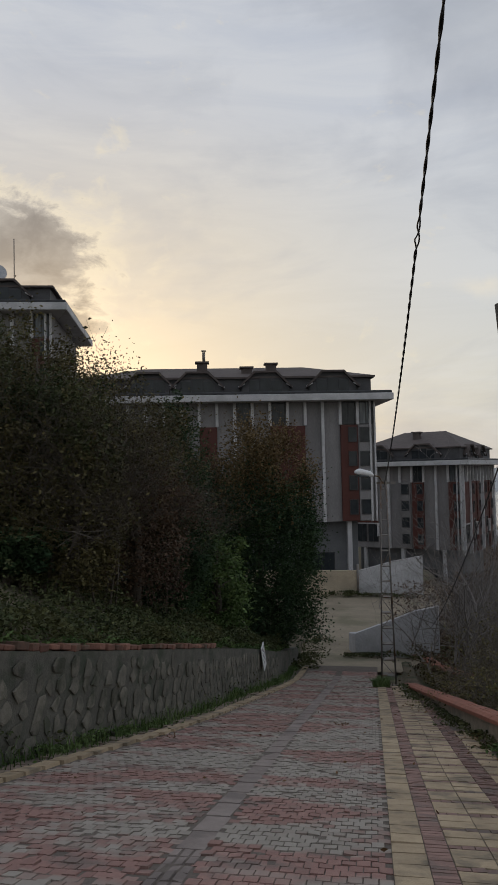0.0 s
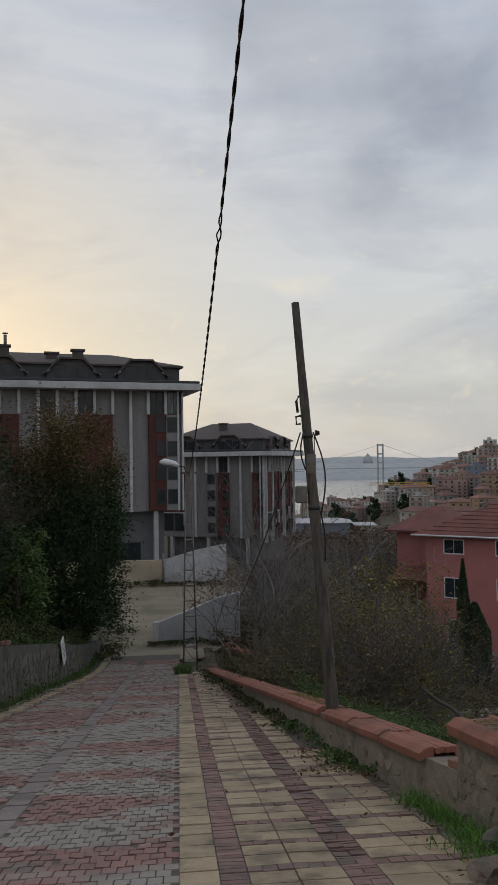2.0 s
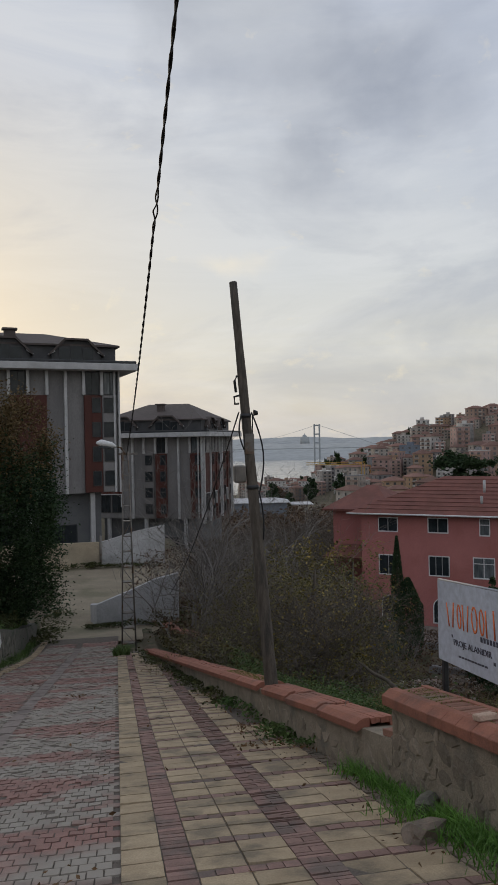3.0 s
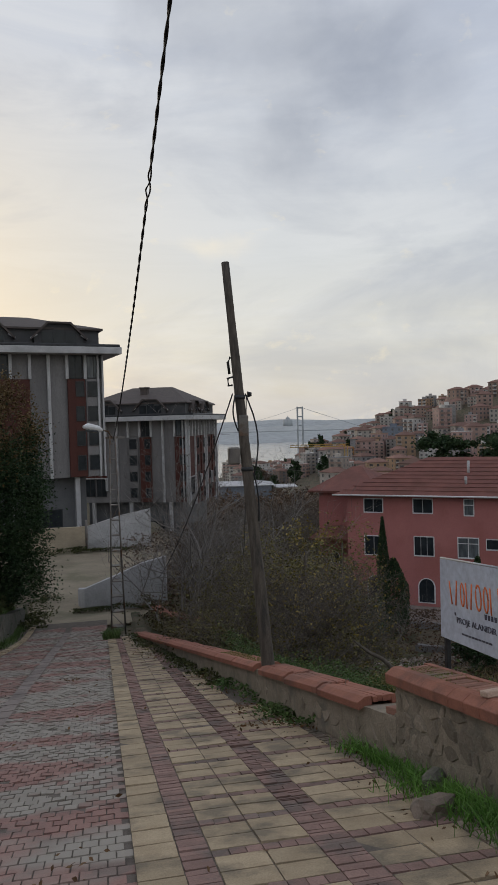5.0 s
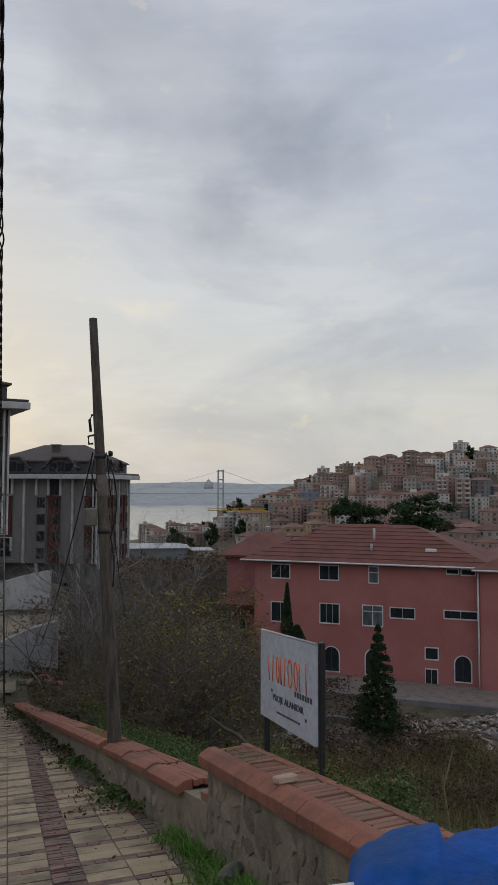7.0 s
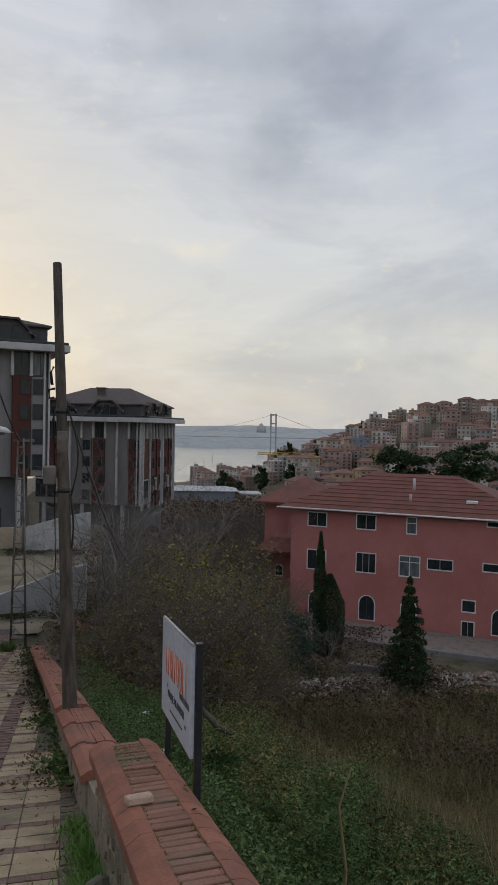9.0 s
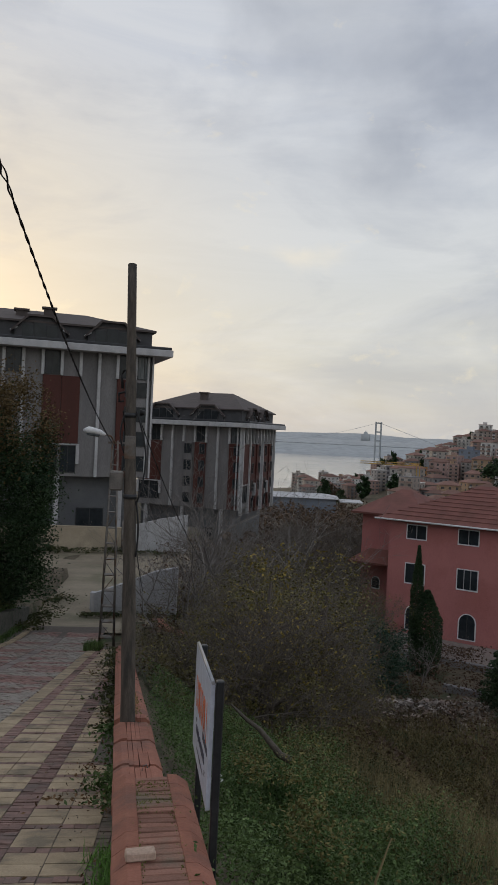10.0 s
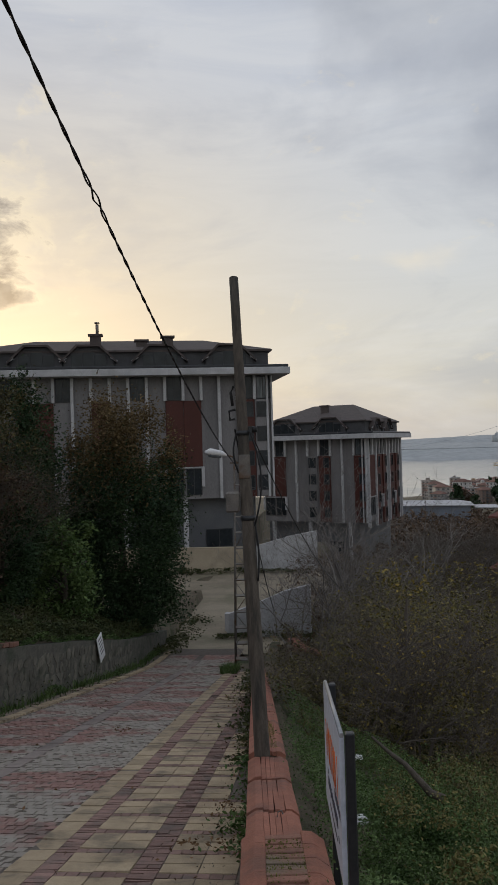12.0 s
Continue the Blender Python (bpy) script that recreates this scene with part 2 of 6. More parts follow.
mat("red_panel", (0.066, 0.019, 0.014), (0.09, 0.027, 0.020), 0.9, 0.6, 0.1, 25, stretch=(1, 1, 0.3))
mat("roof_brown", (0.075, 0.062, 0.058), (0.11, 0.09, 0.084), 1.5, 0.8, 0.4, 18)
mat("dark_metal", (0.035, 0.037, 0.042), (0.055, 0.057, 0.06), 3, 0.45, 0.05, 40, metal=0.4)
mat("grey_metal", (0.30, 0.31, 0.32), (0.42, 0.42, 0.43), 4, 0.45, 0.1, 60, metal=0.6)
mat("galvanised", (0.16, 0.15, 0.14), (0.24, 0.22, 0.20), 6, 0.6, 0.15, 60, metal=0.5, third=(0.14, 0.085, 0.05))
glass("window_glass")
# paler streaked glass; on the flats it stands for a bright reflection
mat("pale_glass", (0.16, 0.18, 0.19), (0.08, 0.09, 0.10), 2.0, 0.15, 0.02, 5, stretch=(3, 3, 0.4))
mat("pink_render", (0.42, 0.16, 0.15), (0.47, 0.19, 0.175), 0.5, 0.85, 0.15, 14, third=(0.40, 0.15, 0.135))
mat("clay_tile", (0.17, 0.066, 0.054), (0.225, 0.09, 0.072), 1.1, 0.8, 0.5, 14, third=(0.16, 0.065, 0.05), island=0.18)
mat("pole_wood", (0.075, 0.062, 0.05), (0.13, 0.11, 0.09), 5, 0.85, 0.6, 30, stretch=(4, 4, 0.25), third=(0.05, 0.045, 0.04))
mat("black_rubber", (0.012, 0.012, 0.013), (0.02, 0.02, 0.021), 9, 0.6, 0.2, 80)
mat("white_wall", (0.44, 0.44, 0.46), (0.55, 0.55, 0.57), 0.6, 0.85, 0.2, 16, third=(0.38, 0.38, 0.385))
mat("beige_wall", (0.40, 0.33, 0.24), (0.50, 0.42, 0.31), 0.6, 0.9, 0.2, 12, third=(0.33, 0.28, 0.21))
mat("concrete_light", (0.44, 0.44, 0.45), (0.55, 0.55, 0.56), 0.6, 0.9, 0.3, 12, third=(0.36, 0.36, 0.36))
mat("sign_sheet", (0.50, 0.54, 0.62), (0.58, 0.62, 0.70), 2.0, 0.4, 0.03, 20, third=(0.46, 0.49, 0.56))
mat("sign_orange", (0.80, 0.19, 0.05), (0.86, 0.24, 0.08), 4, 0.5, 0.02)
mat("sign_ink", (0.06, 0.06, 0.085), (0.09, 0.09, 0.12), 4, 0.5, 0.02)
mat("tarp_blue", (0.001, 0.07, 0.34), (0.002, 0.095, 0.42), 5, 0.55, 0.25, 30, third=(0.003, 0.065, 0.24))
mat("bark", (0.07, 0.058, 0.047), (0.12, 0.10, 0.08), 6, 0.95, 0.7, 40, stretch=(3, 3, 0.5))
mat("twig", (0.11, 0.094, 0.082), (0.18, 0.155, 0.135), 3, 0.95, 0.2, 40)
mat("leaf_dark", (0.020, 0.042, 0.020), (0.045, 0.072, 0.030), 0.9, 0.6, 0.0, 9, island=0.45)
mat("leaf_mid", (0.042, 0.056, 0.024), (0.08, 0.082, 0.034), 0.8, 0.65, 0.0, 9, island=0.45)
mat("leaf_olive", (0.062, 0.056, 0.026), (0.11, 0.092, 0.04), 0.8, 0.65, 0.0, 9, island=0.5)
mat("leaf_russet", (0.075, 0.05, 0.036), (0.12, 0.08, 0.052), 0.8, 0.65, 0.0, 9, island=0.45)
mat("leaf_yellow", (0.19, 0.145, 0.035), (0.27, 0.20, 0.055), 1.0, 0.6, 0.0, 9, island=0.4)
mat("leaf_blue", (0.028, 0.055, 0.036), (0.055, 0.09, 0.06), 0.9, 0.65, 0.0, 9, island=0.4)
mat("grass_green", (0.085, 0.20, 0.03), (0.14, 0.28, 0.05), 1.5, 0.6, 0.0, 9, island=0.4)
mat("leaf_rust", (0.10, 0.07, 0.032), (0.15, 0.105, 0.05), 0.8, 0.65, 0.0, 9, island=0.45)
mat("leaf_faded", (0.115, 0.105, 0.04), (0.18, 0.155, 0.06), 0.8, 0.65, 0.0, 9, island=0.5)
mat("ivy_green", (0.058, 0.102, 0.033), (0.112, 0.16, 0.055), 1.3, 0.55, 0.0, 9, island=0.45)
mat("dry_grass", (0.18, 0.145, 0.07), (0.26, 0.205, 0.10), 1.0, 0.8, 0.0, 9, island=0.4)
mat("dead_leaf", (0.12, 0.068, 0.032), (0.19, 0.11, 0.055), 3, 0.85, 0.0, 30, island=0.4)
mat("moss", (0.13, 0.15, 0.03), (0.20, 0.20, 0.05), 8, 0.95, 0.0, 60, island=0.3)
mat("cap_core", (0.25, 0.125, 0.09), (0.32, 0.165, 0.12), 5, 0.85, 0.4, 70, obj=0.2, third=(0.19, 0.15, 0.11))
mat("sea_water", (0.20, 0.21, 0.22), (0.24, 0.25, 0.26), 0.004, 0.16, 0.05, 0.05, bump_dist=0.3)
# aerial haze painted as a pale blue-grey base colour; no volume scatters here
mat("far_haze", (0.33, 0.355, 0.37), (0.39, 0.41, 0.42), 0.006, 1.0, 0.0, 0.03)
mat("rubble_waste", (0.20, 0.165, 0.14), (0.40, 0.36, 0.33), 1.1, 0.9, 0.4, 20, island=0.5, third=(0.24, 0.16, 0.125))
mat("facade_far", (0.80, 0.80, 0.80), (1, 1, 1), 0.15, 0.9, 0.1, 2.0,
    palette=[(0.46, 0.42, 0.38), (0.60, 0.59, 0.58), (0.38, 0.27, 0.235), (0.45, 0.41, 0.37), (0.40, 0.35, 0.31), (0.62, 0.61, 0.59),
             (0.40, 0.28, 0.19), (0.36, 0.345, 0.335), (0.44, 0.31, 0.285), (0.26, 0.255, 0.265), (0.54, 0.52, 0.49), (0.34, 0.25, 0.21)])
mat("twig_pale", (0.17, 0.155, 0.145), (0.25, 0.23, 0.215), 3, 0.95, 0.2, 40)
mat("pale_brick", (0.46, 0.33, 0.25), (0.56, 0.42, 0.33), 9, 0.85, 0.3, 60)
mat("roof_far", (0.165, 0.09, 0.072), (0.22, 0.125, 0.10), 0.2, 0.9, 0.1, 3.0, obj=0.3)


# ---- mesh tools ----
def part(name, bm, material, parent=None, label=""):
    """Links a bmesh (or a ready mesh) as ONE mesh object under a thing or a part."""
    if isinstance(bm, bmesh.types.BMesh):
        me = bpy.data.meshes.new(name)
        bm.normal_update()
        bm.to_mesh(me)
        bm.free()
    else:
        me = bm
    if material and not me.materials:
        me.materials.append(MATS[material])
    ob = new(name, me)
    if parent is not None:
        ob.parent = parent
    if label:
        ob["label"] = label
    return ob


def thing(name, m, label, category, group="", kind=""):
    ob = new(name)
    ob.matrix_world = m
    return tagged(ob, label, category, group, kind)


def boxes(items, bevel=0.0):
    """One bmesh of boxes, each (x0, x1, y0, y1, z0, z1)."""
    bm = bmesh.new()
    for x0, x1, y0, y1, z0, z1 in items:
        bmesh.ops.create_cube(bm, size=1, matrix=Matrix.Translation(((x0 + x1) / 2, (y0 + y1) / 2, (z0 + z1) / 2)) @
                              Matrix.Diagonal((x1 - x0, y1 - y0, z1 - z0, 1)))
    if bevel:
        bmesh.ops.bevel(bm, geom=bm.edges[:], offset=bevel, segments=1, affect="EDGES", clamp_overlap=True)
    return bm


def mesh(name, verts, faces, material, smooth=False):
    me = bpy.data.meshes.new(name)
    me.from_pydata([tuple(map(float, v)) for v in verts] if not isinstance(verts, np.ndarray) else verts.tolist(), [],
                   faces if not isinstance(faces, np.ndarray) else faces.tolist())
    if smooth:
        me.polygons.foreach_set("use_smooth", [True] * len(me.polygons))
    me.materials.append(MATS[material])
    me.update()
    return me


def tube(points, radii, sides=8, cap=True):
    """A bmesh tube along points with a radius at each."""
    bm = bmesh.new()
    rings = []
    pts = [Vector(p) for p in points]
    for i, p in enumerate(pts):
        d = (pts[min(i + 1, len(pts) - 1)] - pts[max(i - 1, 0)]).normalized()
        a = d.orthogonal().normalized() if abs(d.z) > 0.9 else d.cross(Vector((0, 0, 1))).normalized()
        b = d.cross(a)
        r = radii[i] if not isinstance(radii, (int, float)) else radii
        rings.append([bm.verts.new(p + (a * math.cos(q) + b * math.sin(q)) * r) for q in (2 * math.pi * k / sides for k in range(sides))])
    for r0, r1 in zip(rings, rings[1:]):
        for k in range(sides):
            bm.faces.new((r0[k], r0[(k + 1) % sides], r1[(k + 1) % sides], r1[k])).smooth = True
    if cap:
        bm.faces.new(rings[0][::-1])
        bm.faces.new(rings[-1])
    bmesh.ops.recalc_face_normals(bm, faces=bm.faces[:])
    return bm


def prism(outline, y0, y1):
    """A bmesh from an outline of (x, z), pulled from y0 to y1."""
    bm = bmesh.new()
    a = [bm.verts.new((x, y0, z)) for x, z in outline]
    b = [bm.verts.new((x, y1, z)) for x, z in outline]
    bm.faces.new(a)
    bm.faces.new(b[::-1])
    for i in range(len(a)):
        j = (i + 1) % len(a)
        bm.faces.new((a[j], a[i], b[i], b[j]))
    bmesh.ops.recalc_face_normals(bm, faces=bm.faces[:])
    return bm


def smooth_step(a, b, x):
    t = np.clip((x - a) / (b - a), 0, 1)
    return t * t * (3 - 2 * t)


# ---- the lie of the land ----
ROAD_Y = [-60, -12, 10, 28, 36, 56, 70]
ROAD_Z = [11.5, 2.88, -2.4, -6.27, -7.3, -7.9, -7.9]


def road_z(y):
    """Height of the steep street along its length."""
    w = [(-1.5, 0.15), (-0.5, 0.35), (0.5, 0.35), (1.5, 0.15)]
    return sum(k * np.interp(y + d, ROAD_Y, ROAD_Z) for d, k in w)


def wall_x(y):
    """The pavement side of the right-hand wall."""
    return 2.29 - 0.077 * (np.clip(y, -30, 26) - 5.7)


def left_x(y):
    """The road side of the stone wall."""
    return np.interp(y, [-60, 0, 8.6, 10.2, 12.5, 15.4, 24, 60], [-5.6, -5.4, -4.95, -4.75, -4.4, -4.1, -3.7, -3.6])


def left_top(y):
    """Top of the stone wall."""
    return road_z(y) + np.interp(y, [-40, 9, 16, 22, 28, 34], [1.55, 1.5, 1.42, 1.28, 1.0, 0.6])


HILL_AZ = [-180, 0, 8, 14, 17, 20, 22, 25, 28, 33, 40, 60, 90, 180]
HILL_EL = [-4, -4, -4, -3.4, -2.1, -1.4, -0.7, 0.25, 1.3, 1.7, 1.7, 1.5, 0, -4]


def land_z(x, y):
    """Height of the open ground."""
    x, y = np.asarray(x, float), np.asarray(y, float)
    g = road_z(np.clip(y, -60, 70))
    r = np.hypot(x, y)
    az = np.degrees(np.arctan2(x, y))
    # the street's own bed
    bed = g - 0.12
    # right of the wall: down into the hollow, then the valley and the town's hill
    d = x - wall_x(y) - 0.1
    hollow = np.maximum(np.where(d < 0.5, g + 0.05, g - 0.1 - 0.52 * (d - 0.45)), -12.6 - 0.02 * np.maximum(y - 45, 0))
    hollow = np.where(d > 60, hollow * 0 - 13.5, hollow)
    crest = 1.6 + 450 * np.tan(np.radians(np.interp(az, HILL_AZ, HILL_EL)))
    valley = np.interp(r, [60, 150, 280], [-13.0, -19.0, -25.0])
    town = valley + (crest + 25.0) * smooth_step(260, 455, r)
    sea = -93.0
    town = np.where(r > 455, np.maximum(crest - (r - 455) * 0.09, sea - 3), town)
    fall = smooth_step(22, 15, az) * smooth_step(300, 1500, r)
    town = town * (1 - fall) + (sea - 4) * fall
    right = np.where(r > 80, town, hollow * (1 - smooth_step(60, 80, r)) + town * smooth_step(60, 80, r))
    # left of the stone wall: the wooded bank
    dl = left_x(y) - x
    bank = left_top(y) - 0.06 + np.minimum(0.42 * np.maximum(dl - 0.5, 0), 7.5) * smooth_step(46, 30, y)
    bank = np.where(y > 46, -7.9, bank)
    bank = bank * (1 - smooth_step(90, 220, r)) + (town + 2) * smooth_step(90, 220, r)
    plateau = np.where(y > 27, np.where((d > 0) & (y < 34), hollow, g - 0.12), bed)
    z = np.where(dl > 0.25, bank, np.where((d > 0.2) & (y <= 29), right, plateau))
    drop = smooth_step(4.5, 9, x) * (y > 29)
    z = np.where((y > 29) & (dl <= 0.25), z * (1 - drop) + np.minimum(z, right) * drop, z)
    beyond = smooth_step(70, 110, y) * (dl <= 0.25)
    z = z * (1 - beyond) + np.where(beyond > 0, right, z) * beyond
    return z


# ---- ground, road, pavement ----
def spaced(knots):
    """Grid lines from (end, step) runs."""
    v = [knots[0]]
    for end, step in knots[1]:
        while v[-1] < end - 1e-6:
            v.append(min(v[-1] + step, end))
    return np.array(v)


def grow(a, first, factor, end):
    v = [a]
    s = first
    while v[-1] < end:
        v.append(v[-1] + s)
        s *= factor
    return v[1:]


gx = np.array(sorted([-v for v in grow(14, 1.0, 1.14, 6000)]) + list(spaced((-14, [(-6.5, 0.5), (-3.5, 0.125), (1.5, 0.5), (4, 0.125), (24, 0.6)]))) + grow(24, 1.2, 1.09, 6000))
gy = np.array(sorted([-v for v in grow(20, 2.0, 1.25, 6000)]) + list(spaced((-20, [(-4, 1.0), (40, 0.5), (75, 1.0)]))) + grow(75, 2, 1.07, 6000))
X, Y = np.meshgrid(gx, gy)
shear = smooth_step(-1.5, 1.0, X) * (1 - smooth_step(20, 45, X))
XS = X + shear * (wall_x(Y) - 2.29)
Z = land_z(XS, Y)
rough_ground = np.array([[noise.noise((x * 0.35, y * 0.35, 0)) for x, y in zip(rx, ry)] for rx, ry in zip(XS, Y)])
Z = Z + rough_ground * 0.22 * ((XS > wall_x(Y) + 0.8) | (XS < left_x(Y) - 0.8))
nx, ny = len(gx), len(gy)
idx = np.arange(nx * ny).reshape(ny, nx)
quads = np.stack([idx[:-1, :-1], idx[:-1, 1:], idx[1:, 1:], idx[1:, :-1]], -1).reshape(-1, 4)
tagged(part("ground", mesh("ground", np.stack([XS, Y, Z], -1).reshape(-1, 3), quads, "soil", True), None), "uneven brown earth falling away to the valley", "ground", kind="structure")


def strip(name, xa, xb, y0, y1, lift, material, step=0.5, label="", category="road", thick=0.1):
    """A slab that follows the street between two side lines."""
    ys = np.arange(y0, y1 + 1e-6, step)
    verts, faces = [], []
    for y in ys:
        z = float(road_z(y)) + lift
        a, b = (f(y) if callable(f) else f for f in (xa, xb))
        verts += [(a, y, z), (b, y, z), (b, y, z - thick), (a, y, z - thick)]
    for i in range(len(ys) - 1):
        k = 4 * i
        for p, q in ((0, 1), (1, 2), (2, 3), (3, 0)):
            faces.append((k + p, k + 4 + p, k + 4 + q, k + q)[::-1])
    return tagged(part(name, mesh(name, verts, faces, material), None), label, category, kind="structure")


def skew(x):
    return lambda y: x - 0.008 * (min(y, 26) - 4)


KERB = skew(0.02)
road = strip("road", lambda y: left_x(y) + 0.05, KERB, -30, 32, 0.003, "joint_earth", label="earth bed under the worn red and grey block paving")
pavement = strip("pavement", KERB, lambda y: wall_x(y) + 0.05, -30, 26.5, 0.019, "joint_earth", label="sand bed under the yellow and red pavement tiles", category="pavement")
LOW_PAVE = 0.02
sand = strip("sand_yard", lambda y: -12.0 if y > 33 else left_x(y) + 0.1, lambda y: float(np.interp(y, [30, 33, 36, 60], [0.6, 1.5, 2.5, 6])), 30.5, 62, 0.0, "sand_ground", label="pale trodden sand in front of the flats", category="ground")


def stones(cells, thick, gap, bevel, material, name="block", lift=0.0, jitter=0.004, seed=1):
    """Joined bevelled stones following the street; cells are (x0, x1, y0, y1)."""
    rng = np.random.default_rng(seed)
    V, F = [], []
    for x0, x1, y0, y1 in cells:
        x0, x1, y0, y1 = x0 + gap, x1 - gap, y0 + gap, y1 - gap
        dz = rng.normal(0, jitter)
        tx, ty = rng.normal(0, jitter * 0.6, 2)
        k = len(V)
        for (x, y, s) in ((x0, y0, 0), (x1, y0, 0), (x1, y1, 0), (x0, y1, 0)):
            V.append((x, y, float(road_z(y)) + lift - 0.03))
        for (x, y, sx, sy) in ((x0, y0, 1, 1), (x1, y0, -1, 1), (x1, y1, -1, -1), (x0, y1, 1, -1)):
            V.append((x + sx * bevel, y + sy * bevel, float(road_z(y)) + lift + thick + dz + tx * sx + ty * sy))
        F.append((k + 4, k + 5, k + 6, k + 7))
        for a in range(4):
            b = (a + 1) % 4
            F.append((k + a, k + b, k + 4 + b, k + 4 + a))
    return mesh(name, V, F, material)


# interlocking blocks of the carriageway, 11 by 14 cm
def gutter_x(y):
    return float(np.interp(y, [3, 5, 7, 11, 26], [-1.48, -1.56, -1.63, -1.70, -1.70]))


cells = []
for row in range(267):
    y = -7.0 + 0.14 * row
    for col in range(54):
        x = KERB(y) + 0.004 - 0.11 * col - 0.055 * (row % 2)
        if x - 0.11 > left_x(y + 0.1) + 0.62 and not (gutter_x(y) - 0.15 < x - 0.055 < gutter_x(y) + 0.15):
            cells.append((x - 0.11, x, y, y + 0.14))
near = [c for c in cells if 3.6 < c[2] < 5.05 and -1.45 < c[0]]
far = [c for c in cells if not (3.6 < c[2] < 5.05 and -1.45 < c[0])]
tagged(part("paving_blocks", stones(far, 0.012, 0.0022, 0.003, "road_paver", "paving_blocks"), road), kind="stuff")
LATE = []        # pieces of the setting that are linked at the very end
LATE.append(("paving_block", near, 0.012, 0.0022, 0.003, "road_paver", road))

# the shallow gutter of longer stones down the middle, and its curved blocks
cells = [(gutter_x(v) - 0.13, gutter_x(v) + 0.13, v, v + 0.6) for v in np.arange(5.6, 29, 0.6)] + [(gutter_x(v) - 0.13, gutter_x(v) + 0.13, v, v + 0.6) for v in np.arange(-6.8, 2.0, 0.6)]
tagged(part("gutter_stone", stones(cells, 0.010, 0.003, 0.01, "gutter_stone", "gutter_stone", jitter=0.002), road), kind="stuff")
cells = [(gutter_x(v) - 0.14 + 0.09 * k, gutter_x(v) - 0.05 + 0.09 * k, v, v + 0.2) for v in np.arange(2.2, 5.59, 0.2) for k in range(3)]
tagged(part("gutter_block", stones(cells, 0.010, 0.003, 0.01, "gutter_stone", "gutter_block", jitter=0.006), road), kind="stuff")

# pavement: kerb strip, red soldier course, pairs of yellow tiles between brick courses
PERIOD, TILE, COURSE = 0.62, 0.25, 0.12
kerb_cells, red_cells, tile_cells, brick_cells, rim_cells = [], [], [], [], []


def sk(x0, x1, y0, y1):
    d = -0.008 * (min(y0, 26) - 4)
    return (x0 + d, x1 + d, y0, y1)


for v in np.arange(-7.17, 25.6, 0.31):
    kerb_cells.append(sk(0.016, 0.29, v, v + 0.31))
for v in np.arange(-7.17, 25.6, 0.0775):
    red_cells.append(sk(0.29, 0.48, v, v + 0.0775))
k = 0
for v in np.arange(1.23 - 13 * PERIOD, 25.4, PERIOD):
    for xa, wide in ((0.48, 0.32), (0.80, 0.32), (1.36, 0.34), (1.70, 0.34), (2.28, 0.32)):
        if xa + wide < wall_x(v) + 0.05:
            for j in range(2):
                (tile_cells if xa < 2.2 else rim_cells).append(sk(xa, xa + wide, v + j * TILE, v + (j + 1) * TILE))
            n = 3
            for i in range(n):
                brick_cells.append(sk(xa + wide * i / n, xa + wide * (i + 1) / n, v + 2 * TILE, v + PERIOD))
    for j in range(6):
        y0 = v + PERIOD * j / 6
        if j % 2:
            brick_cells += [sk(1.12, 1.24, y0, y0 + PERIOD / 6), sk(1.24, 1.36, y0, y0 + PERIOD / 6)]
        else:
            brick_cells += [sk(1.12, 1.36, y0, y0 + PERIOD / 12), sk(1.12, 1.36, y0 + PERIOD / 12, y0 + PERIOD / 6)]
        if wall_x(v) > 2.05:
            rim_cells += [sk(2.04, 2.16, y0, y0 + PERIOD / 6), sk(2.16, 2.28, y0, y0 + PERIOD / 6)]
for name, cl, ma, limit in (("kerb_slab", kerb_cells, "yellow_tile", 12.5), ("red_course_brick", red_cells, "red_brick", 7.0),
                            ("pavement_tile", tile_cells, "yellow_tile", 12.8), ("course_brick", brick_cells, "red_brick", 5.0), ("rim_brick", rim_cells, "worn_brick", 5.2)):
    a = [c for c in cl if 2.6 < c[2] < limit]
    b = [c for c in cl if not 2.6 < c[2] < limit]
    tagged(part(name + "s", stones(b, 0.028, 0.003 if "tile" in name or "slab" in name else 0.0018, 0.0025, ma, name, jitter=0.003), pavement), kind="stuff")
    LATE.append((name, a, 0.028, 0.003 if "tile" in name or "slab" in name else 0.0018, 0.0025, ma, pavement))

# left edge: pale kerb and a narrow tiled footway at the foot of the stone wall
cells = [(float(left_x(v)) + 0.38, float(left_x(v)) + 0.62, v, v + 0.45) for v in np.arange(-7, 31, 0.45)]
tagged(part("kerb_stones", stones(cells, 0.05, 0.004, 0.008, "yellow_tile", "kerb_stones"), road), kind="stuff")
cells = [(float(left_x(v)) + 0.06 + 0.31 * j, float(left_x(v)) + 0.37 + 0.31 * j, v, v + 0.3) for v in np.arange(-7, 26, 0.3) for j in range(1)]
tagged(part("footway_tiles", stones(cells, 0.03, 0.005, 0.008, "worn_brick", "footway_tiles", jitter=0.008), road), kind="stuff")


# ---- the right-hand wall, in two heights, capped with terracotta ----
WALL_TURN = math.atan(-0.077)


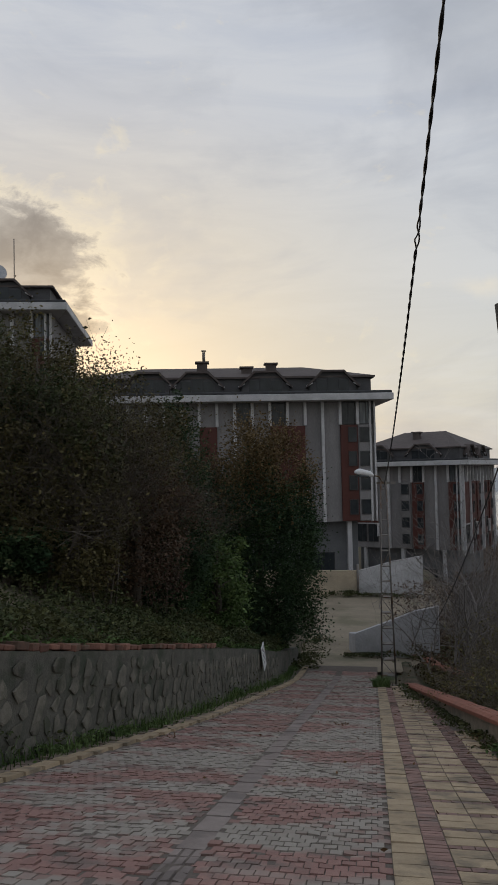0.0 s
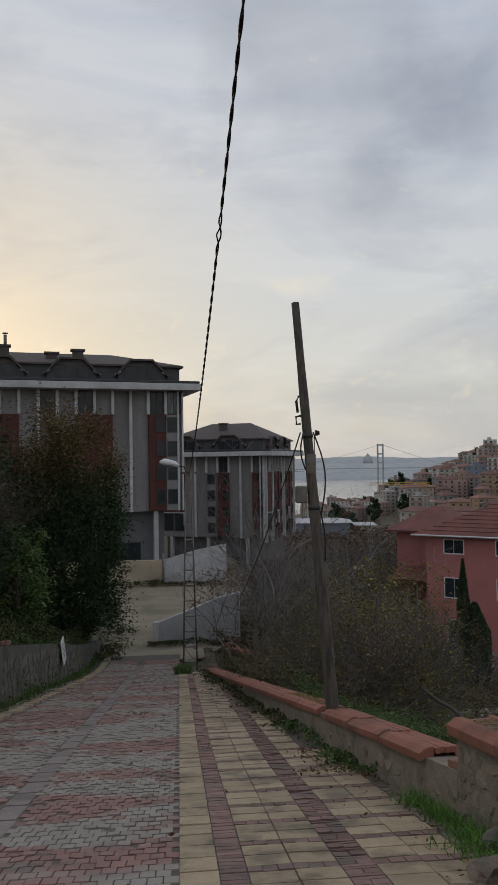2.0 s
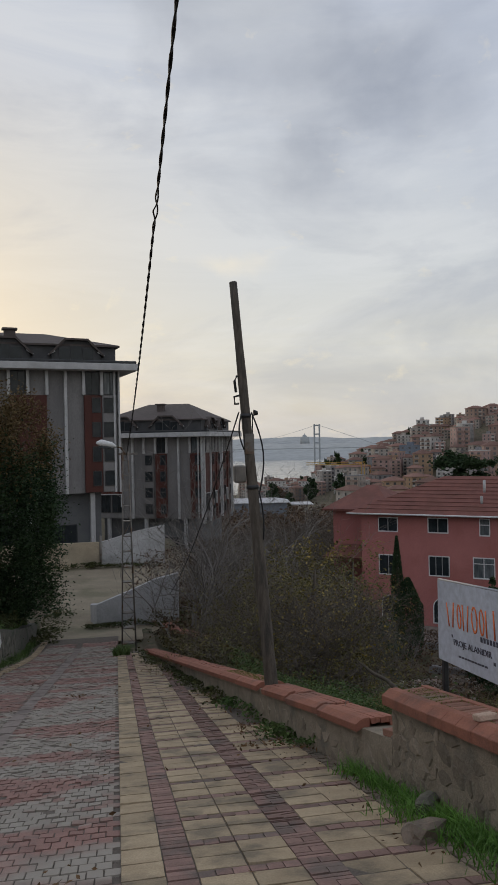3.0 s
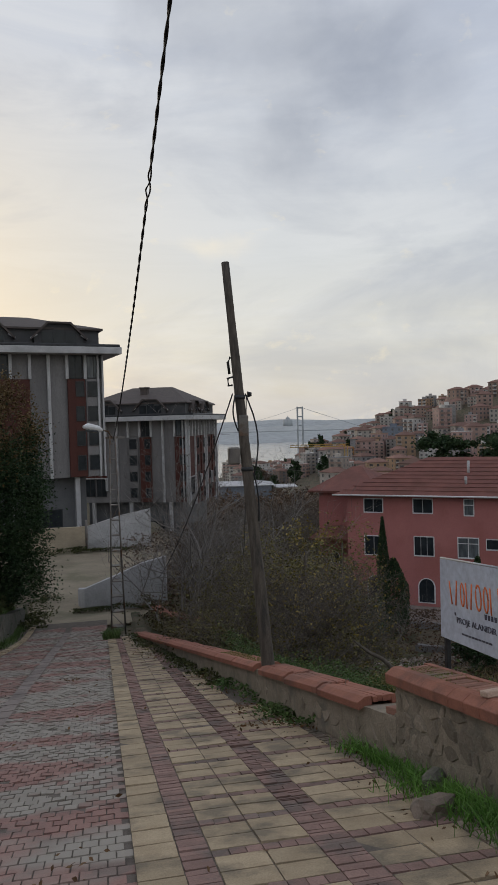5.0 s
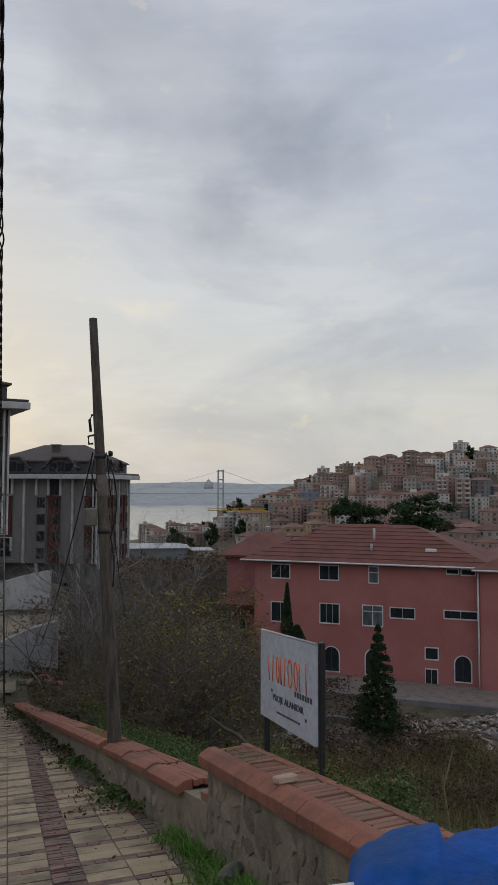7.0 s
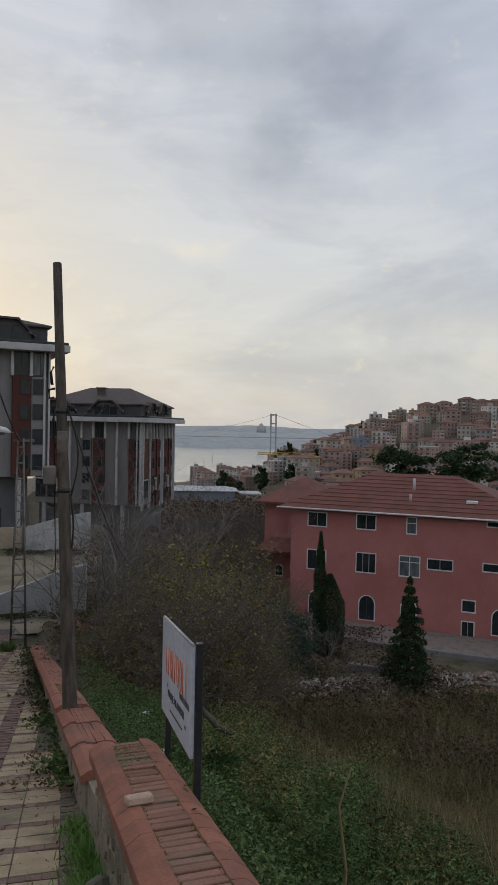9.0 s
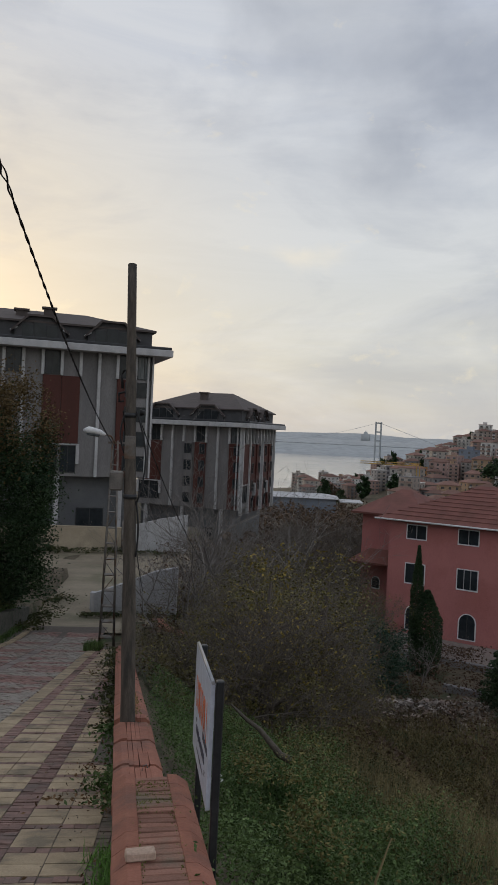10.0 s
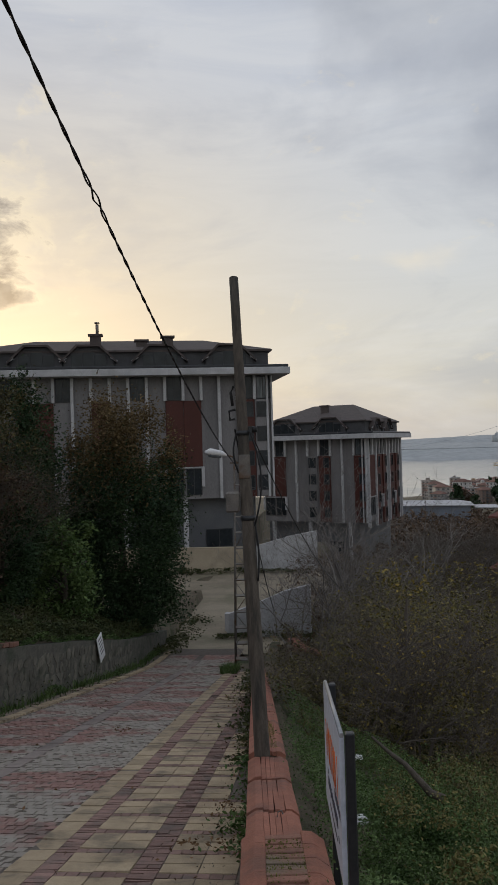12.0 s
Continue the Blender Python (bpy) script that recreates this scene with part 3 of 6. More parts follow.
def wall_run(name, y0, y1, z0, z1, thick, deep, label):
    """A masonry wall whose top runs from z0 at y0 to z1 at y1; its pavement face lies on wall_x."""
    ob = thing(name, Matrix(), label, "wall", kind="structure")
    ys = np.linspace(y0, y1, max(2, int((y1 - y0) / 0.5) + 1))
    V, F = [], []
    for v in ys:
        zt = z0 + (z1 - z0) * (v - y0) / (y1 - y0)
        zb = float(road_z(v)) - deep
        xa = float(wall_x(v))
        V += [(xa, v, zb), (xa, v, zt), (xa + thick, v, zt), (xa + thick, v, zb - 1.6)]
    n = len(ys)
    for i in range(n - 1):
        k = 4 * i
        for p in range(4):
            q = (p + 1) % 4
            F.append((k + p, k + q, k + 4 + q, k + 4 + p))
    F += [(0, 3, 2, 1), (4 * n - 4, 4 * n - 3, 4 * n - 2, 4 * n - 1)]
    me = mesh("masonry", V, F, "mortar")
    part("masonry", me, "mortar", ob)
    return ob


UP0, UP1 = -9.0, 5.72          # higher wall


def up_top(y):
    return -0.60 + (5.72 - y) * 0.163


def low_top(y):
    return -0.934 - (y - 5.75) * 0.226 if y <= 10.0 else low_top(10.0) - (y - 10.0) * 0.243


wall_high = wall_run("wall_high", UP0, UP1, up_top(UP0), up_top(UP1), 0.375, 0.3, "rubble stone garden wall with a broad terracotta brick cap")
wall_low = wall_run("wall_low", 5.74, 10.0, low_top(5.74), low_top(10.0), 0.34, 0.3, "lower mortar-smeared garden wall with a terracotta cap")
wall_far = wall_run("wall_far", 10.0, 25.6, low_top(10.0), low_top(25.6), 0.34, 0.3, "low garden wall running downhill under terracotta slabs")


def stone_bm(rx, ry, rz, seed, rough=0.22):
    rng = random.Random(seed)
    bm = bmesh.new()
    bmesh.ops.create_icosphere(bm, subdivisions=2, radius=1)
    for v in bm.verts:
        q = 1 + rough * noise.noise((v.co.x * 1.3 + seed, v.co.y * 1.3, v.co.z * 1.3)) + rng.uniform(-0.03, 0.03)
        v.co = Vector((max(-0.75, min(0.75, v.co.x)) * rx * q, max(-0.8, min(0.8, v.co.y)) * ry * q, max(-0.8, min(0.8, v.co.z)) * rz * q))
    return bm


def slab_stone(seed):
    """A flat-faced, angular rubble stone one metre across, standing in the y-z plane, its face towards -x."""
    rng = random.Random(seed)
    n = rng.randrange(5, 8)
    ring = []
    for k in range(n):
        a = 2 * math.pi * (k + rng.uniform(-0.28, 0.28)) / n
        r = 0.5 * rng.uniform(0.82, 1.12)
        ring.append((r * math.cos(a), r * math.sin(a)))
    bm = bmesh.new()
    back = [bm.verts.new((0.5, y_, z_)) for y_, z_ in ring]
    edge = [bm.verts.new((-0.10, y_, z_)) for y_, z_ in ring]
    face = [bm.verts.new((-0.5 + rng.uniform(-0.12, 0.2), y_ * 0.86, z_ * 0.86)) for y_, z_ in ring]
    mid = bm.verts.new((-0.5 + rng.uniform(-0.2, 0.1), rng.uniform(-0.1, 0.1), rng.uniform(-0.1, 0.1)))
    for k in range(n):
        j = (k + 1) % n
        bm.faces.new((back[k], back[j], edge[j], edge[k]))
        bm.faces.new((edge[k], edge[j], face[j], face[k]))
        bm.faces.new((face[k], face[j], mid))
    bmesh.ops.recalc_face_normals(bm, faces=bm.faces[:])
    return bm


def stone_face(parent, y0, y1, face_x, zlow, zhigh, material, name, rng, cell, sign, limit=280, shapes=10, thick=0.035):
    """Rubble stones half sunk into a wall's face, each an object of its own."""
    meshes = []
    for i in range(shapes):
        bm = slab_stone(40 + i)
        me = bpy.data.meshes.new(name)
        bm.to_mesh(me)
        bm.free()
        me.materials.append(MATS[material])
        meshes.append(me)
    made = 0
    step = cell * 0.76
    rows = int(max(zhigh(v) - zlow(v) for v in (y0, (y0 + y1) / 2, y1)) / step) + 1
    for k in range(rows):
        yv = y0 + rng.uniform(-0.5, 0.0) * cell
        while yv < y1 and made < limit:
            w = cell * rng.uniform(0.55, 1.55)
            ym = min(max(yv + w / 2, y0), y1)
            h = step * rng.uniform(0.8, 1.25)
            z = zlow(ym) + (k + 0.5 + rng.uniform(-0.16, 0.16)) * step
            if z + h * 0.4 < zhigh(ym):
                ob = new(name, meshes[rng.randrange(shapes)])
                ob.parent = parent
                ob.matrix_world = Matrix.Translation((face_x(ym), ym, z)) @ pose(0, 0, 0, rng.uniform(-28, 28), rng.uniform(-5, 5), 0 if sign > 0 else 180) @ \
                    Matrix.Diagonal((thick * rng.uniform(0.7, 1.2), w * 1.1, h * 1.16, 1))
                made += 1
            yv += w * 0.98
    return made


def caps():
    """Terracotta caps: wedge-shaped side tiles and flat bricks between, laid across the wall."""
    rng = random.Random(7)
    slope = math.atan(0.163)
    wedge = bmesh.new()
    prof = [(-0.075, -0.038), (-0.078, 0.042), (0.0, 0.092), (0.066, 0.096), (0.066, 0.0), (0.0, -0.0)]
    a = [wedge.verts.new((x, -0.1, z)) for x, z in prof]
    b = [wedge.verts.new((x, 0.1, z)) for x, z in prof]
    wedge.faces.new(a)
    wedge.faces.new(b[::-1])
    for i in range(len(prof)):
        j = (i + 1) % len(prof)
        wedge.faces.new((a[j], a[i], b[i], b[j]))
    bmesh.ops.recalc_face_normals(wedge, faces=wedge.faces[:])
    bmesh.ops.bevel(wedge, geom=[e for e in wedge.edges if e.calc_length() > 0.15], offset=0.004, segments=1, affect="EDGES")
    me = bpy.data.meshes.new("cap_tile")
    wedge.to_mesh(me)
    wedge.free()
    me.materials.append(MATS["terracotta"])
    flat = bpy.data.meshes.new("cap_brick")
    bm = boxes([(-0.12, 0.12, -0.033, 0.033, -0.03, 0.03)], 0.005)
    bm.to_mesh(flat)
    bm.free()
    flat.materials.append(MATS["cap_core"])
    slab = flat.copy()
    slab.materials.clear()
    slab.materials.append(MATS["terracotta"])

    def put(me_, name, parent, x, y, z, rz, tilt, sx=1.0, sy=1.0, sz=1.0):
        ob = new(name, me_)
        ob.parent = parent
        ob.matrix_world = Matrix.Translation((x, y, z)) @ pose(0, 0, 0, -math.degrees(tilt) + rng.uniform(-0.7, 0.7), rng.uniform(-1.2, 1.2), rz + rng.uniform(-0.6, 0.6)) @ Matrix.Diagonal((sx, sy, sz, 1))

    turn = math.degrees(-WALL_TURN)
    v = -4.0
    while v < UP1 - 0.02:
        vm = v + 0.1
        z = up_top(vm)
        put(me, "cap_tile", wall_high, float(wall_x(vm)) + 0.02, vm, z + 0.0, turn, slope, 1, 0.998)
        put(me, "cap_tile", wall_high, float(wall_x(vm)) + 0.37, vm, z + 0.0, turn + 180, -slope, 1, 0.998)
        v += 0.2
    v = -4.0
    while v < UP1 - 0.02:
        vm = v + 0.036
        put(flat, "cap_brick", wall_high, float(wall_x(vm)) + 0.195, vm, up_top(vm) + 0.06 + rng.uniform(-0.006, 0.006), turn, slope, 0.93, 0.93)
        v += 0.074
    slope = math.atan(0.235)
    # lower wall: tight rows of lipped tiles along both edges, narrow slabs laid lengthwise between
    for y0, y1, parent, step in ((6.36, 9.75, wall_low, 1.13), (10.02, 25.2, wall_far, 1.265)):
        v = y0
        while v < y1:
            vm = v + step / 2
            z = low_top(vm)
            s = step / 0.2
            put(me, "cap_tile", parent, float(wall_x(vm)) + 0.02, vm, z, turn, slope, 1, 0.997 * s, 0.86)
            put(me, "cap_tile", parent, float(wall_x(vm)) + 0.33, vm, z, turn + 180, -slope, 0.8, 0.997 * s, 0.86)
            for off in (0.113, 0.161, 0.209, 0.257):
                put(slab, "cap_slab", parent, float(wall_x(vm)) + off, vm, z + 0.052, turn, slope, 0.19, 0.99 * step / 0.066)
            v += step
    # the two thin bedding bricks left bare at the broken end
    for dx, dz in ((0.06, 0.0), (0.28, 0.02)):
        put(flat, "cap_brick", wall_low, float(wall_x(5.86)) + dx + 0.05, 5.86, low_top(5.86) + 0.035 + dz, turn + 4, slope, 0.8, 3.0)


# ---- the stone wall on the left ----
lw_y = np.arange(-20, 33.6, 0.5)
V, F = [], []
for v in lw_y:
    xa, zt, zb = float(left_x(v)), float(left_top(v)), float(road_z(v)) - 0.3
    V += [(xa - 0.062, v, zb), (xa - 0.064, v, zt), (xa - 0.5, v, zt), (xa - 0.5, v, zb)]
for i in range(len(lw_y) - 1):
    k = 4 * i
    for p in range(4):
        q = (p + 1) % 4
        F.append((k + p, k + 4 + p, k + 4 + q, k + q))
F += [(0, 1, 2, 3), tuple(4 * len(lw_y) - 4 + p for p in (3, 2, 1, 0))]
stone_wall = thing("wall_left", Matrix(), "dark rubble stone retaining wall along the street", "wall", kind="structure")
part("masonry", mesh("masonry", V, F, "dark_mortar"), None, stone_wall)
rc = random.Random(31)
bm = bmesh.new()
v = 8.5
while v < 17.5:
    w = rc.uniform(0.2, 0.34)
    if rc.random() < 0.85:
        bmesh.ops.create_cube(bm, size=1, matrix=Matrix.Translation((float(left_x(v)) - 0.27, v + w / 2, float(left_top(v)) + 0.03)) @
                              pose(0, 0, 0, rc.uniform(-4, 4) - 12.5, rc.uniform(-4, 4), rc.uniform(-5, 5)) @ Matrix.Diagonal((0.46, w * 0.96, rc.uniform(0.07, 0.12), 1)))
    v += w
bmesh.ops.bevel(bm, geom=bm.edges[:], offset=0.012, segments=1, affect="EDGES")
part("coping", bm, "coping_red", stone_wall, "broken reddish coping half buried in weeds")


# ---- the blocks of flats ----
MOD = 1.45


def facade(parent, fm, codes, zc, zm, zr, floors=4, full_at=()):
    """One facade in the plane x (to the left is negative), y out of the wall is negative; codes: per module from the right, top letter and lower letter."""
    def add(name, bm, material, under=parent, label=""):
        bm.transform(fm)
        return part(name, bm, material, under, label)

    def window(x0, x1, z0, z1, out, split, under=parent, glassy="window_glass"):
        fr = [(x0, x0 + 0.07, -out - 0.06, -out + 0.05, z0, z1), (x1 - 0.07, x1, -out - 0.06, -out + 0.05, z0, z1),
              (x0 + 0.07, x1 - 0.07, -out - 0.06, -out + 0.05, z0, z0 + 0.07), (x0 + 0.07, x1 - 0.07, -out - 0.06, -out + 0.05, z1 - 0.07, z1)]
        if split:
            xm = (x0 + x1) / 2
            fr.append((xm - 0.035, xm + 0.035, -out - 0.05, -out + 0.05, z0 + 0.07, z1 - 0.07))
        w = add("window", boxes(fr), "dark_metal", under)
        pane = boxes([(x0 + 0.06, x1 - 0.06, -out - 0.012, -out + 0.012, z0 + 0.06, z1 - 0.06)])
        pane.transform(fm)
        part("pane", pane, glassy, w)
        return w

    n = len(codes)
    top_z = zc - 1.95
    for i, (t, c) in enumerate(codes):
        x1, x0 = -i * MOD, -(i + 1) * MOD
        if t == "w":
            # first bay's pane is coloured lighter, a bright reflection painted in
            window(x0 + 0.16, x1 - 0.16, top_z + 0.05, zc - 0.05, 0.03, True, glassy="pale_glass" if i == 0 else "window_glass")
        if c == "r":
            add("red_panel", boxes([(x0 + 0.03, x1 - 0.0, -0.14, -0.002, zr, top_z - 0.02)], 0.01), "red_panel")
        if c == "b":
            add("red_panel", boxes([(x0 + 0.02, x1 - 0.02, -0.30, -0.002, zm + 0.05, top_z - 0.02)], 0.02), "red_panel")
        if c == "c":
            add("bay", boxes([(x0 + 0.02, x1 - 0.25, -0.22, -0.002, zm + 0.05, top_z - 0.02)], 0.02), "render_grey")
        if c in "bc":
            fh = (top_z - zm) / floors
            for f in range(floors):
                z0 = zm + f * fh + 0.55
                out = 0.31 if c == "b" else 0.23
                window(x0 + (0.62 if c == "b" else 0.14), x1 - (0.12 if c == "b" else 0.36), z0, z0 + fh - 0.75, out, False)
    for k in range(n + 1):
        x = -k * MOD
        lower = [codes[j][1] for j in (k - 1, k) if 0 <= j < n]
        full = all(q == "g" for q in lower) or k == 0 or k in full_at
        bottom = zm if full else top_z
        wide = 0.12
        add("pilaster", boxes([(x - wide, x + wide * (0.2 if k == 0 else 1), -0.34, -0.003, bottom, zc - 0.01)], 0.015), "pilaster_paint")
        if k == 0:
            add("pilaster", boxes([(x - 0.50, x - 0.34, -0.34, -0.003, zm, zc - 0.01)], 0.015), "pilaster_paint")
        if not full and "r" in lower and lower.count("r") == 1:
            add("stub", boxes([(x - 0.12, x + 0.12, -0.30, -0.003, zr - 1.6, zr)], 0.01), "pilaster_paint")
    for i, (t, c) in enumerate(codes):
        if c == "r":
            x1, x0 = -i * MOD, -(i + 1) * MOD
            add("ledge", boxes([(x0, x1, -0.22, -0.003, zr - 0.12, zr - 0.01)], 0.01), "pilaster_paint")
            fh = 2.2
            window(x0 + 0.1, x1 - 0.1, zr - 2.3, zr - 0.15, 0.02, True)


def dormer(parent, x, y, z, wide, high, fm):
    """A low gabled dormer with a glazed front."""
    h2 = high * 0.62
    out = [(-wide / 2, 0), (wide / 2, 0), (wide / 2, h2 * 0.55), (wide * 0.22, high), (-wide * 0.22, high), (-wide / 2, h2 * 0.55)]
    bm = prism(out, 0, 2.6)
    bm.transform(fm @ Matrix.Translation((x, y, z)))
    d = part("dormer", bm, "attic_dark", parent)
    o2 = [(-wide / 2 - 0.25, h2 * 0.55 - 0.16), (-wide / 2 - 0.25, h2 * 0.55), (-wide * 0.24, high + 0.14), (wide * 0.24, high + 0.14), (wide / 2 + 0.25, h2 * 0.55),
          (wide / 2 + 0.25, h2 * 0.55 - 0.16), (wide * 0.22, high - 0.02), (-wide * 0.22, high - 0.02)]
    bm = prism(o2, -0.35, 2.6)
    bm.transform(fm @ Matrix.Translation((x, y, z)))
    part("dormer_roof", bm, "roof_brown", d)
    for k in range(3):
        a = -wide * 0.36 + k * wide * 0.24
        bm = boxes([(a + 0.04, a + wide * 0.24 - 0.04, -0.04, 0.02, 0.15, high * 0.80 if k == 1 else high * 0.62)])
        bm.transform(fm @ Matrix.Translation((x, y, z)))
        part("dormer_window", bm, "window_glass", d)
    for s in (-1, 1):
        bm = tube([(s * (wide / 2 + 0.28), -0.2, h2 * 0.55 - 0.05), (s * (wide / 2 - 0.25), -0.2, h2 * 0.55 + 0.25)], 0.07, 5)
        bm.transform(fm @ Matrix.Translation((x, y, z)))
        part("flashing", bm, "pilaster_paint", d)


def hip_roof(x0, x1, y0, y1, z, h, ridge_in):
    bm = bmesh.new()
    v = [bm.verts.new(p) for p in ((x0, y0, z), (x1, y0, z), (x1, y1, z), (x0, y1, z), (x0 + ridge_in, (y0 + y1) / 2, z + h), (x1 - ridge_in, (y0 + y1) / 2, z + h),
                                   (x0, y0, z - 0.15), (x1, y0, z - 0.15), (x1, y1, z - 0.15), (x0, y1, z - 0.15))]
    for f in ((0, 1, 5, 4), (1, 2, 5), (2, 3, 4, 5), (3, 0, 4), (6, 7, 1, 0), (7, 8, 2, 1), (8, 9, 3, 2), (9, 6, 0, 3), (9, 8, 7, 6)):
        bm.faces.new([v[i] for i in f])
    bmesh.ops.recalc_face_normals(bm, faces=bm.faces[:])
    return bm


def flats(name, m, codes, depth, zb, zm, zc, zr, label, side=None, dormers=(), chimneys=(), roof_h=2.4, podium_in=1.4, ridge=0.36):
    ob = thing(name, m, label, "apartment building", "blocks of flats")
    I = Matrix()
    L = MOD * len(codes)
    D = depth
    part("wall", boxes([(-L, 0, 0, D, zm, zc)]), "render_grey", ob)
    part("ground_storey", boxes([(-L, -podium_in, podium_in * 0.8, D - 0.3, zb - 1.5, zm - 0.01)]), "render_dark", ob)
    for x in (-2.2, -7.2, -12.0, -17.0):
        if x > -L:
            part("column", boxes([(x - 0.25, x + 0.12, 0.1, 0.6, zb - 1.5, zm - 0.012)], 0.02), "pilaster_paint", ob)
    for x in (-4.4, -9.4, -14.0):
        if x > -L + 2:
            w = part("window", boxes([(x - 1.2, x + 1.0, podium_in * 0.8 - 0.07, podium_in * 0.8 - 0.01, zb + 0.1, zb + 1.6)]), "dark_metal", ob)
            for k in range(2):
                part("pane", boxes([(x - 1.12 + k * 1.06, x - 0.15 + k * 1.06, podium_in * 0.8 - 0.09, podium_in * 0.8 - 0.072, zb + 0.18, zb + 1.52)]), "window_glass", w)
    part("cornice", boxes([(-L - 1.35, 1.35, -1.35, D + 1.35, zc, zc + 0.55)], 0.03), "pilaster_paint", ob)
    part("gutter", boxes([(-L - 1.25, 1.25, -1.25, D + 1.25, zc + 0.552, zc + 0.78)], 0.05), "dark_metal", ob)
    part("attic", boxes([(-L + 0.3, -0.15, 0.25, D - 0.3, zc + 0.7, zc + 2.15)]), "attic_dark", ob)
    part("roof", hip_roof(-L + 0.0, 0.15, -0.05, D, zc + 2.16, roof_h, min(L, D) * ridge), "roof_brown", ob)
    for x in dormers:
        dormer(ob, x, 0.0, zc + 0.72, 3.9, 1.75, I)
    for x, y, h, pipe in chimneys:
        c = part("chimney", boxes([(x - 0.45, x + 0.45, y - 0.3, y + 0.3, zc + 2.2, zc + 2.2 + h), (x - 0.6, x + 0.6, y - 0.45, y + 0.45, zc + 2.2 + h, zc + 2.35 + h)]), "roof_brown", ob)
        if pipe:
            part("flue", tube([(x + 0.15, y, zc + 2.3 + h), (x + 0.15, y, zc + 3.2 + h)], 0.13, 8), "galvanised", c)
            part("flue_cap", tube([(x + 0.15, y, zc + 3.28 + h), (x + 0.15, y, zc + 3.36 + h)], 0.22, 8), "galvanised", c)
    facade(ob, I, codes, zc, zm, zr)
    if side:
        fm = pose(0, 0, 0, 0, 0, 90) @ Matrix.Translation((D, 0, 0))
        facade(ob, pose(0, 0, 0, 0, 0, 90) @ Matrix.Translation((MOD * len(side) + 0.1, 0, 0)), side, zc, zm - 0.6, zr, full_at=(1, 4, 5, 8, 10))
        for x in (3.0, 8.0):
            dormer(ob, 0, 0, 0, 3.4, 1.6, pose(0.1, x + 0.6, zc + 0.72, 0, 0, 90))
    return ob


B1 = [("w", "c"), ("w", "b"), ("-", "g"), ("-", "g"), ("-", "r"), ("w", "r"), ("-", "g"), ("w", "g"), ("-", "g"), ("-", "r"), ("-", "g"), ("w", "g"), ("-", "r"), ("-", "r"), ("w", "g"), ("-", "g"), ("w", "c")]
flats("apartment_building", pose(0.05, 60.84, 0, 0, 0, 13), B1, 14, -6.6, -2.4, 7.5, 0.2, "grey rendered apartment block with dark red panels and white pilasters",
      dormers=(-3.4, -9.0, -14.6, -18.6), chimneys=((-8.2, 3.6, 1.45, False), (-10.4, 2.6, 1.0, False), (-14.2, 3.4, 1.6, True)), roof_h=1.75)
B2 = [("w", "b"), ("-", "g"), ("-", "g"), ("w", "b"), ("-", "c"), ("-", "g"), ("-", "g"), ("w", "r"), ("-", "r")]
S2 = [("w", "g"), ("w", "b"), ("w", "r"), ("w", "b"), ("-", "g"), ("w", "b"), ("w", "r"), ("w", "b"), ("-", "r"), ("w", "r")]
flats("apartment_building", pose(9.7, 86, 0, 0, 0, -22), B2, 14.7, -11.6, -7.6, 2.2, -4.6, "farther grey and dark red apartment block with white pilasters", side=S2,
      dormers=(-4.4, -10.2), chimneys=((-6.4, 4.0, 1.9, False),), roof_h=2.2, ridge=0.3)
b3 = flats("apartment_building", pose(-24.0, 51.4, 0, 0, 0, 15), B2, 13, 1.5, 4.5, 14.2, 7.0, "grey apartment block with a deep white cornice above the bank",
      dormers=(-3.6, -9.0), chimneys=(), roof_h=1.6)
part("antenna", tube([(-3.2, 2.0, 16.0), (-3.2, 2.0, 20.6)], 0.04, 5), "dark_metal", b3)
part("satellite_dish", tube([(-4.3, 1.2, 17.6), (-4.25, 1.05, 17.62), (-4.2, 0.95, 17.65)], [0.1, 0.5, 0.7], 14), "grey_metal", b3)


